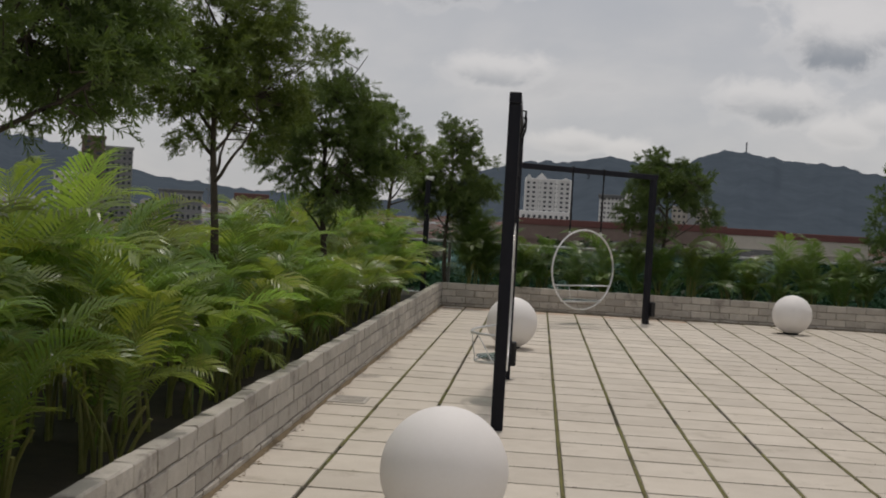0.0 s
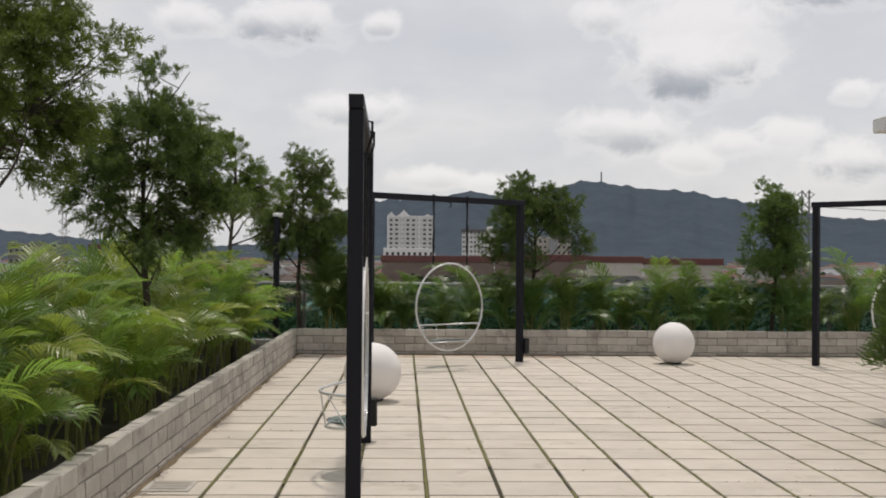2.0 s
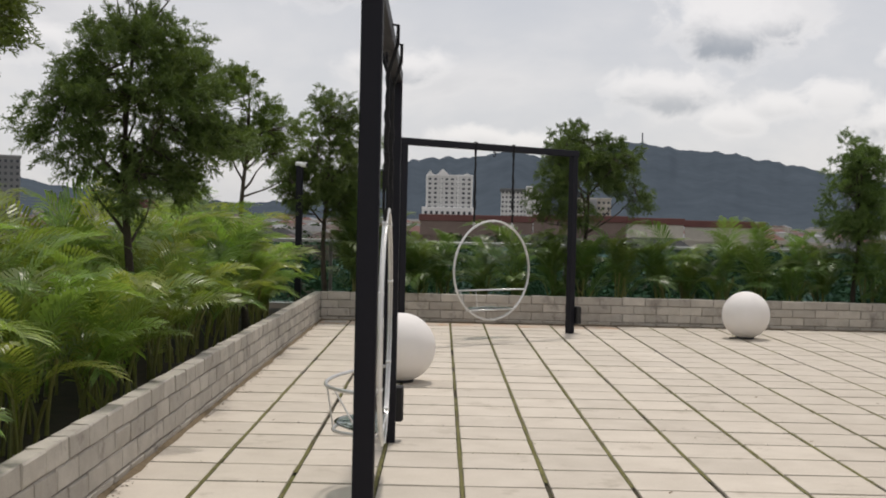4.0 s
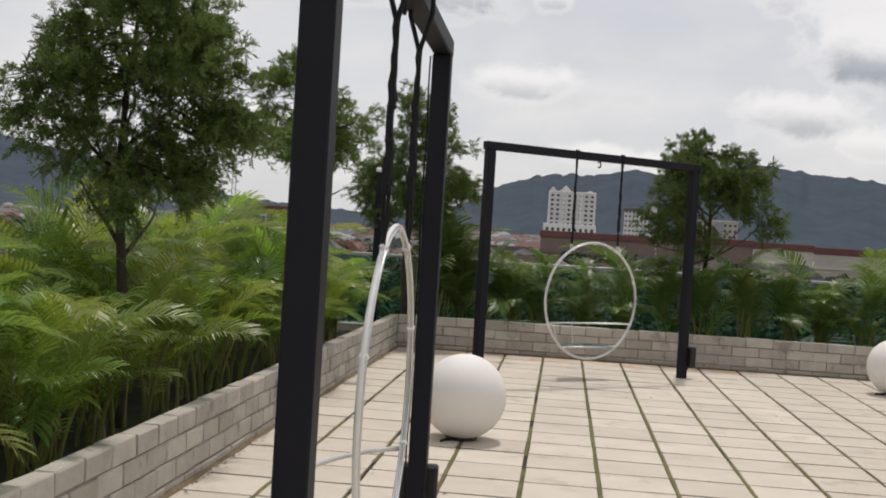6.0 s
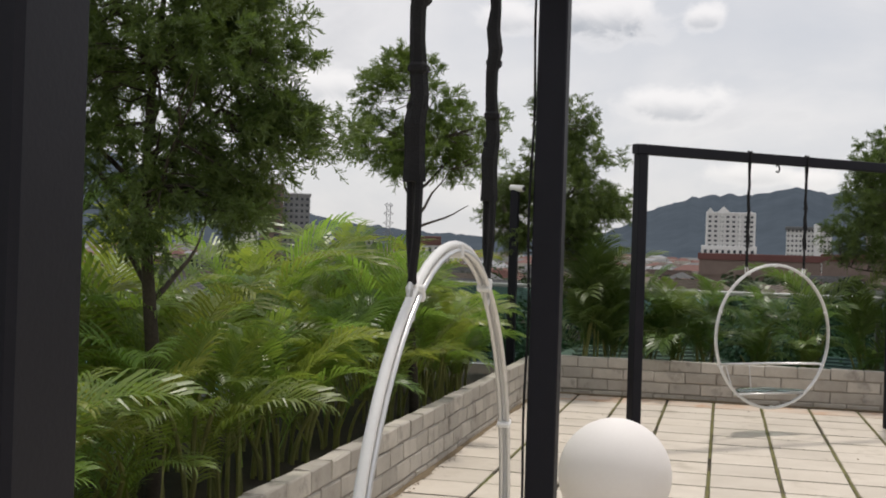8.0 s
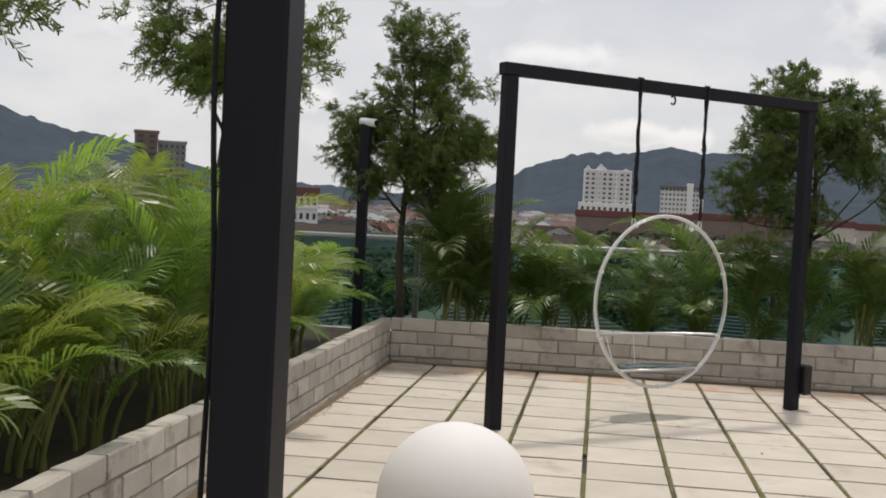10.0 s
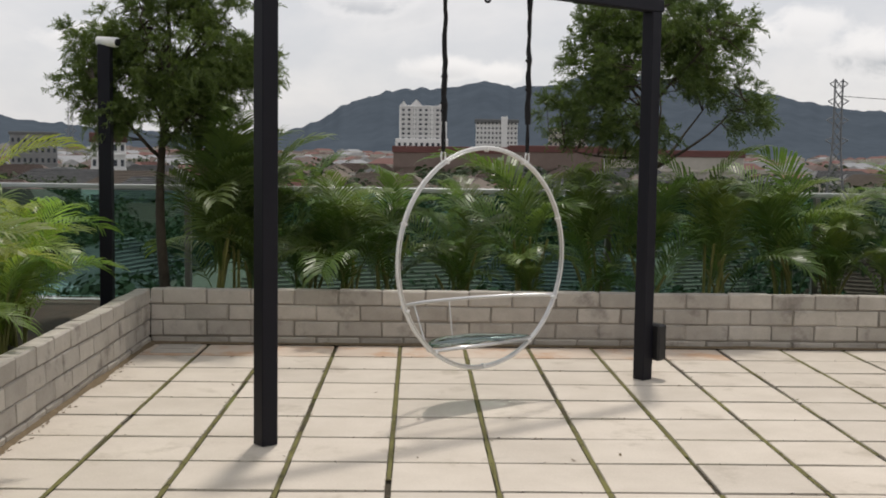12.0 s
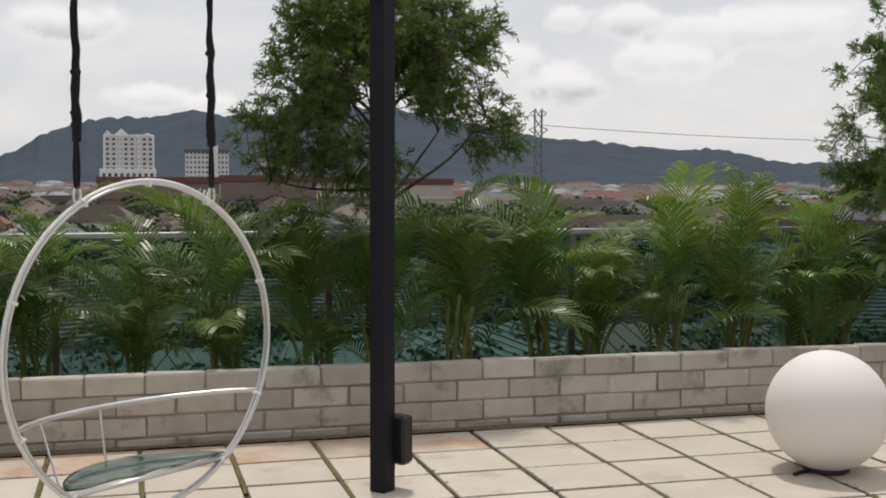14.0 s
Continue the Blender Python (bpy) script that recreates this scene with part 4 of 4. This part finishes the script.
# trees of the town: many small leaf clumps
GREEN = leaf_material("far_foliage", (0.020, 0.036, 0.014), (0.042, 0.066, 0.022), 0.1, 0.01, 0.12, 0.8, 0.25)
r2 = np.random.default_rng(8)
V = []
for i in range(2900):
    dist = 92 * math.exp(r2.random() * 2.5) if i < 2450 else r2.uniform(42, 135)
    a = radians(r2.uniform(-50, 46))
    c = np.array([dist * math.sin(a) + 2, dist * math.cos(a) - 9, GROUND])
    hh, rr = (r2.uniform(4.5, 8.5) + min(2, dist / 250) if i < 2450 else r2.uniform(2.2, 5.5)), r2.uniform(2, 4.2) * (1 + dist / 900)
    n = 320 if dist < 160 else 160 if dist < 300 else 60
    d = r2.normal(size=(n, 3))
    d /= np.linalg.norm(d, axis=1, keepdims=True)
    p = c + np.array([0, 0, hh * 0.6]) + d * np.array([rr, rr, hh * 0.4]) * r2.uniform(0.6, 1.05, (n, 1))
    u = r2.normal(size=(n, 3))
    s1 = np.cross(d, u)
    s1 /= np.linalg.norm(s1, axis=1, keepdims=True)
    s2 = np.cross(d + 0.4 * u, s1)
    s2 /= np.linalg.norm(s2, axis=1, keepdims=True)
    k1 = r2.uniform(0.3, 0.75, (n, 1)) * rr / 3 * (0.45 if dist < 160 else 0.65 if dist < 300 else 1.2)
    V.append(np.stack([p - s1 * k1, p + s2 * k1 * 0.6, p + s1 * k1, p - s2 * k1 * 0.6], 1))
tagged(part("far_trees", quads("far_trees", np.concatenate(V), GREEN), GREEN), "dark green trees among the town houses", "trees", kind="stuff")


def pylon(m, H, wid, label):
    t = thing("power_pylon", m, label, "pylon", "power pylons")

    def half(z):
        return wid * (1 - 0.66 * min(1, z / (H * 0.55)))
    for sx in (-1, 1):
        for sy in (-1, 1):
            part("leg", tube(BM(), [(sx * half(z), sy * half(z), z) for z in np.linspace(0, H, 9)], H * 0.0042, 4), LATTICE, t)
    br = BM()
    zs = np.linspace(0, H, 15)
    for z0, z1 in zip(zs, zs[1:]):
        for sx, sy, ex, ey in ((-1, -1, 1, -1), (1, -1, 1, 1), (1, 1, -1, 1), (-1, 1, -1, -1)):
            tube(br, [(sx * half(z0), sy * half(z0), z0), (ex * half(z1), ey * half(z1), z1)], H * 0.0024, 3)
            tube(br, [(ex * half(z0), ey * half(z0), z0), (sx * half(z1), sy * half(z1), z1)], H * 0.0024, 3)
    part("bracing", br, LATTICE, t)
    for z, a in ((H * 0.58, 0.075), (H * 0.72, 0.072), (H * 0.85, 0.068), (H * 0.97, 0.06)):
        for s in (-1, 1):
            arm = BM()
            tube(arm, [(s * half(z), 0, z - 0.03 * H), (s * a * H, 0, z)], H * 0.0035, 4)
            tube(arm, [(s * half(z), 0, z + 0.02 * H), (s * a * H, 0, z)], H * 0.0035, 4)
            part("cross_arm", arm, LATTICE, t)
    return t


pylon(pose(88, 226, GROUND, 0, 0, -15), 29.6, 2.2, "grey lattice power pylon rising over the houses")
pylon(at(-16.6, 620), 39.0, 3.0, "grey lattice power pylon far off beyond the town")
line = tube(BM(), [(88 + q * 190 - 0, 226 + q * 20, 14.2 - 7.5 * 4 * q * (1 - q) * 0.35 + q * 1) for q in np.linspace(0, 1, 20)], 0.07, 4)
tagged(part("power_line", line, LATTICE), "thin grey power cable hanging from the pylon", "cable")
mast = BM()
tube(mast, [(2 + 2600 * math.sin(radians(9.77)), -10 + 2600 * math.cos(radians(9.77)), 165), (2 + 2600 * math.sin(radians(9.77)), -10 + 2600 * math.cos(radians(9.77)), 208)], 1.6, 4)
tagged(part("radio_mast", mast, LATTICE), "thin radio mast on the hilltop", "mast")

# green cloth screen and a bright young tree beyond the side railing
t = thing("cloth_screen", at(-35.6, 24, 0.16, -13.1), "dark green cloth screen on grey posts beyond the railing", "screen")
for i in range(3):
    part("post", box(BM(), (-2.6 + i * 1.9, 0, 0.1), (0.10, 0.1, 2.1), 0.01), RAILPOST, t)
for i in range(2):
    cl = BM()
    gx = [[cl.verts.new((-2.55 + i * 1.9 + 1.8 * u, 0.06 * math.sin(u * 9 + i) * math.sin(3 * v), -0.95 + 2.0 * v)) for u in np.linspace(0, 1, 12)] for v in np.linspace(0, 1, 8)]
    for p in range(7):
        for q in range(11):
            cl.faces.new((gx[p][q], gx[p][q + 1], gx[p + 1][q + 1], gx[p + 1][q]))
    r = bmesh.ops.extrude_face_region(cl, geom=cl.faces[:])
    bmesh.ops.translate(cl, verts=[g for g in r["geom"] if isinstance(g, bmesh.types.BMVert)], vec=(0, 0.01, 0))
    part("cloth", cl, NET, t)
part("base", box(BM(), (-0.7, 1.5, -6.4), (8, 3.2, 11.0)), GREYWALL, t)
tree(*at(-36.3, 26, 0, -13.1).translation[:2], -0.35, 1.2, [(0, 0, 2.5, .65, .6, .95), (.1, 0, 1.7, .85, .8, .55)], 31, 260, leaf=NEEDLE2, label="bright green young tree beyond the railing", group="", blade=0.12, spray=0.22)

# parked car
t = thing("parked_car", pose(34, 150, GROUND, 0, 0, 8), "pale silver parked car on the street below", "car")
bm = BM()
prof = [(-2.1, .35), (-2.15, .8), (-1.5, .95), (-.9, 1.42), (.5, 1.45), (1.2, .98), (2.0, .85), (2.15, .5), (2.1, .35)]
va = [[bm.verts.new((x, s * (0.85 - 0.12 * (z > 1.2)), z)) for x, z in prof] for s in (-1, 1)]
for k in range(len(prof)):
    n = (k + 1) % len(prof)
    bm.faces.new((va[0][k], va[0][n], va[1][n], va[1][k]))
bm.faces.new(va[0])
bm.faces.new(va[1][::-1])
bmesh.ops.recalc_face_normals(bm, faces=bm.faces)
part("body", bm, CARPAINT, t)
part("side_window", box(BM(), (-0.2, -0.80, 1.18), (1.7, 0.04, 0.32), 0.01), PANE, t)
for x in (-1.3, 1.35):
    for s in (-1, 1):
        part("wheel", tube(BM(), [(x, s * 0.72, 0.32), (x, s * 0.9, 0.32)], 0.32, 14), PLASTIC, t)
for x, y, q in ((12, 88, 95), (15, 89, 100), (26, 104, 20), (40, 118, 80), (-12, 96, 10), (-30, 92, 60), (31, 105, 15)):
    copy_thing(t, pose(x, y, GROUND, 0, 0, q))
for x, y, q in ((3, 70, 92), (6, 70.5, 92), (9, 70, 90), (18, 74, 95), (21, 74, 92), (24, 75, 96), (-8, 72, 85), (-22, 80, 40), (-34, 60, 70), (-30, 58, 70), (33, 84, 12)):
    copy_thing(t, pose(x, y, GROUND, 0, 0, q))


def shed(x, y, w, d, turn, roof, label):
    """A low open-sided shed with a ribbed metal roof."""
    s = thing("shed", pose(x, y, GROUND, 0, 0, turn), label, "shed", "sheds")
    part("wall", box(BM(), (0, 0, 1.4), (w - 0.6, d - 0.6, 2.8)), GREYWALL, s)
    r = BM()
    box(r, (0, 0, 0), (w, d, 0.16), 0, pose(0, 0, 3.2, 7, 0, 0))
    part("roof", r, roof, s)
    n = int(w / 1.1)
    rib = mesh_of("rib", box(BM(), (0, 0, 0.13), (0.16, d, 0.12)), roof)
    for i in range(n):
        p = part("rib", rib, roof, s)
        p.matrix_basis = pose(-w / 2 + (i + 0.5) * w / n, 0, 3.2, 7, 0, 0)


for x, y, w, d, turn, c, lab in ((1, 58, 14, 7, 8, 2, "low shed with a grey ribbed metal roof"), (13, 60, 12, 7, -14, 2, "low shed with a grey ribbed metal roof"), (25, 64, 16, 8, 20, 2, "low shed with a grey ribbed metal roof"),
                                 (38, 62, 14, 8, -8, 1, "low shed with a brown ribbed metal roof"), (-9, 62, 13, 8, 30, 2, "low shed with a grey ribbed metal roof"), (-26, 66, 15, 8, 40, 4, "low shed with a pale ribbed metal roof"),
                                 (-42, 50, 16, 9, 55, 2, "low shed with a grey ribbed metal roof"), (-30, 30, 14, 8, 70, 4, "low shed with a pale ribbed metal roof"), (-28, 12, 13, 8, 85, 2, "low shed with a grey ribbed metal roof")):
    shed(x, y, w, d, turn, ROOFS[c], lab)
# ---- planter walls, block by block ----


def block_mesh(L, h, seed, depth=0.10):
    rng = random.Random(seed)
    bm = box(BM(), (0, 0, 0), (L, depth, h), 0.008)
    for vtx in bm.verts:
        vtx.co += Vector((rng.uniform(-.005, .005), rng.uniform(-.003, .003), rng.uniform(-.004, .004)))
    return mesh_of("block", bm, BLOCK)


BL, BH = 0.315, 0.115
FULL = [block_mesh(BL - 0.009, BH - 0.008, s) for s in range(5)]
LOW = [block_mesh(BL - 0.016, 0.055 - 0.012, 40 + s) for s in range(3)]


def block_wall(name, m, length, label, pitch, phase):
    """A low wall of concrete blocks in stretcher bond along +x; its visible face looks to -y."""
    core = box(BM(), (length / 2, 0.055, (TOP - 0.010) / 2), (length, 0.086, TOP - 0.010))
    w = tagged(part(name, core, MORTAR), label, "wall", kind="structure")
    w.matrix_world = m
    rng = random.Random(len(name))
    for c in range(4):
        z = 0.0275 if c == 0 else 0.055 + (c - 0.5) * BH
        x = (phase if c % 2 else phase + pitch / 2) - 2 * pitch
        while x < length - 0.05:
            xa, xb = max(x, 0), min(x + pitch, length)
            ln = xb - xa
            if ln > 0.05:
                src = rng.choice(LOW if c == 0 else FULL)
                p = part("block", src, BLOCK, w)
                p.matrix_basis = pose((xa + xb) / 2, 0.05 + rng.uniform(-.003, .003), z + rng.uniform(-.002, .002), rng.uniform(-.4, .4), rng.uniform(-.25, .25), rng.uniform(-.3, .3)) @ Matrix.Diagonal((ln / BL, 1, 1, 1))
            x += pitch
    return w


block_wall("wall_back", pose(LX + 0.0, BY, 0), EAST - LX, "low pale grey concrete block wall of the back planter", 0.316, 0.085)
block_wall("wall_side", pose(LX, -22.0, 0, 0, 0, 90), 22.0 + BY - 0.004, "low pale grey concrete block wall of the side planter", 0.296, 0.013)

# ---- terrace floor, slab by slab ----
bed = box(BM(), ((LX + EAST) / 2, (SOUTH + BY) / 2, -0.163), (EAST - LX, BY - SOUTH, 0.30))
floor = tagged(part("floor", bed, BED), "square cream concrete slabs with mossy joints", "floor", kind="structure")


def slab_mesh(seed, w=PITCH - 0.027, d=ROW - 0.025):
    rng = random.Random(seed)
    bm = box(BM(), (0, 0, 0), (w, d, 0.03), 0.003)
    for vtx in bm.verts:
        vtx.co += Vector((rng.uniform(-.002, .002), rng.uniform(-.002, .002), rng.uniform(-.0006, .0006)))
    return mesh_of("slab", bm, SLAB)


SLABS = [slab_mesh(s) for s in range(6)]
STAINED_SLABS = [slab_mesh(50 + s) for s in range(2)]
for me in STAINED_SLABS:
    me.materials[0] = STAINED
rng = random.Random(77)
rest = []
nx, ny = int((EAST - X0) / PITCH), int((ROW0 - SOUTH) / ROW)
for i in range(nx):
    for j in range(ny):
        cx, cy = X0 + (i + 0.5) * PITCH, ROW0 - (j + 0.5) * ROW
        z = -0.015 + rng.uniform(-.0015, .0015)
        mtx = pose(cx, cy, z, rng.uniform(-.15, .15), rng.uniform(-.15, .15), rng.uniform(-.25, .25))
        me = rng.choice(SLABS)
        if i == 0:
            mtx = mtx @ Matrix.Translation((0.022, 0, 0)) @ Matrix.Diagonal((0.90, 1, 1, 1))
        if j == 0:
            me = STAINED_SLABS[rng.randrange(2)]
        if i < 9 and j < 33:
            p = part("slab", me, SLAB, floor)
            p.matrix_basis = mtx
        else:
            rest.append((me, mtx))
verts, faces = [], []
for me, mtx in rest:
    o = len(verts)
    verts += [tuple(mtx @ vtx.co) for vtx in me.vertices]
    faces += [tuple(o + q for q in p.vertices) for p in me.polygons]
me = bpy.data.meshes.new("slabs")
me.from_pydata(verts, [], faces)
me.materials.append(SLAB)
tagged(part("slabs", me, SLAB, floor), kind="stuff")

# drain covers set in the floor by the side wall
for x, y in ((0.355, -11.07), (0.42, -0.80)):
    t = thing("drain_cover", Matrix.Translation((x, y, 0.002)), "small slotted concrete drain cover in the floor", "drain cover", "drain covers")
    fr = BM()
    for c, s in (((0, 0.15, 0), (0.30, 0.03, 0.012)), ((0, -0.15, 0), (0.30, 0.03, 0.012)), ((-0.135, 0, 0), (0.03, 0.27, 0.012)), ((0.135, 0, 0), (0.03, 0.27, 0.012))):
        box(fr, c, s, 0.002)
    part("frame", fr, BLOCK, t)
    for q in range(5):
        part("slat", box(BM(), (0, -0.108 + q * 0.054, -0.001), (0.238, 0.032, 0.010), 0.002), BLOCK, t)

# dry leaf litter and moss crumbs along the wall feet
LITTER = material("dry_litter", (0.11, 0.082, 0.05), (0.22, 0.165, 0.10), 30.0, 0.95, 0, 90)
r3 = np.random.default_rng(4)
V, M = [], []
for i in range(1700):
    if r3.random() < 0.72:
        p = np.array([LX + abs(r3.normal()) * 0.035 + 0.004, r3.uniform(-21, BY), 0.003])
    else:
        p = np.array([r3.uniform(LX, 9.5), BY - abs(r3.normal()) * 0.03 - 0.004, 0.003])
    if noise.noise((p[0] * 1.5, p[1] * 1.5, 2)) < -0.15:
        continue
    a, s = r3.random() * math.tau, r3.uniform(0.004, 0.014)
    u = np.array([math.cos(a), math.sin(a), r3.uniform(-.2, .3)]) * s
    w = np.array([-math.sin(a), math.cos(a), r3.uniform(0, .4)]) * s * 0.5
    V.append((p - u - w, p + u - w * 0.5, p + u + w, p - u * 0.6 + w))
for i in range(160):
    p = np.array([r3.uniform(0.3, 8), r3.uniform(-18, -0.8), 0.004])
    a, s = r3.random() * math.tau, r3.uniform(0.005, 0.016)
    u = np.array([math.cos(a), math.sin(a), 0.2]) * s
    w = np.array([-math.sin(a), math.cos(a), 0.2]) * s * 0.5
    V.append((p - u - w, p + u - w * 0.5, p + u + w, p - u * 0.6 + w))
# low ridge of dirt washed against the wall feet
def dirt_ridge(along, n, pt):
    q = [pt(along[0] + (along[1] - along[0]) * i / n) for i in range(n + 1)]
    for a, b in zip(q, q[1:]):
        V.append((a[0], b[0], b[1], a[1]))


def side_foot(y):
    w = 0.018 + 0.030 * max(0.0, noise.noise((1.0, y * 2.3, 0.0)) + 0.35) + 0.010 * noise.noise((3.0, y * 19, 0.0))
    return np.array([LX - 0.004, y, 0.010 + 0.25 * w]), np.array([LX + w, y, 0.0006])


def back_foot(x):
    w = 0.016 + 0.026 * max(0.0, noise.noise((x * 2.1, 5.0, 0.0)) + 0.3) + 0.009 * noise.noise((x * 17, 7.0, 0.0))
    return np.array([x, BY + 0.004, 0.008 + 0.25 * w]), np.array([x, BY - w, 0.0006])


dirt_ridge((-21.5, BY), 900, side_foot)
dirt_ridge((10.5, LX), 440, back_foot)
# moss grown up in the long joints
MOSS = material("joint_moss", (0.10, 0.088, 0.038), (0.19, 0.185, 0.055), 3.0, 0.95, 0.6, 45, stain=(0.06, 0.05, 0.03), stain_at=0.56, stain_scale=1.3)
moss = []
for i in range(1, 21):
    for j in range(330):
        y0 = BY - 0.04 - j * 0.06
        if noise.noise((i * 3.7, y0 * 0.9, 4.0)) < -0.22:
            continue
        xm = X0 + PITCH * i
        wa, wb = (0.010 + 0.006 * noise.noise((i * 1.3, yy * 9.0, 2.0)) for yy in (y0, y0 - 0.06))
        moss.append(((xm - wa, y0, -0.0005), (xm - wb, y0 - 0.06, -0.0005), (xm, y0 - 0.06, 0.0005), (xm, y0, 0.0005)))
        moss.append(((xm, y0, 0.0005), (xm, y0 - 0.06, 0.0005), (xm + wb, y0 - 0.06, -0.0005), (xm + wa, y0, -0.0005)))
tagged(part("joint_moss", quads("joint_moss", moss, MOSS), MOSS), "olive moss grown up in the long slab joints", "moss", kind="stuff")
# crumbs of soil and moss spilling out of the joints
for i in range(9000):
    if r3.random() < 0.75:
        p = np.array([X0 + PITCH * r3.integers(1, 21) + r3.normal() * 0.011, BY - r3.uniform(0, 1) ** 1.4 * 15.5, 0.0015])
    else:
        p = np.array([r3.uniform(LX, 9.8), ROW0 - ROW * r3.integers(1, 34) + r3.normal() * 0.009, 0.0015])
    if noise.noise((p[0] * 1.1, p[1] * 1.1, 9)) < -0.12:
        continue
    a, s = r3.random() * math.tau, r3.uniform(0.003, 0.010)
    u = np.array([math.cos(a), math.sin(a), r3.uniform(-.1, .2)]) * s
    w = np.array([-math.sin(a), math.cos(a), r3.uniform(0, .3)]) * s * 0.6
    (M if r3.random() < 0.55 else V).append((p - u - w, p + u - w * 0.5, p + u + w, p - u * 0.6 + w))
tagged(part("moss_crumbs", quads("moss_crumbs", M, BED), BED), "crumbs of green moss along the slab joints", "moss", kind="stuff")
tagged(part("leaf_litter", quads("leaf_litter", V, LITTER), LITTER), "dry brown leaf litter along the foot of the walls", "litter", kind="stuff")
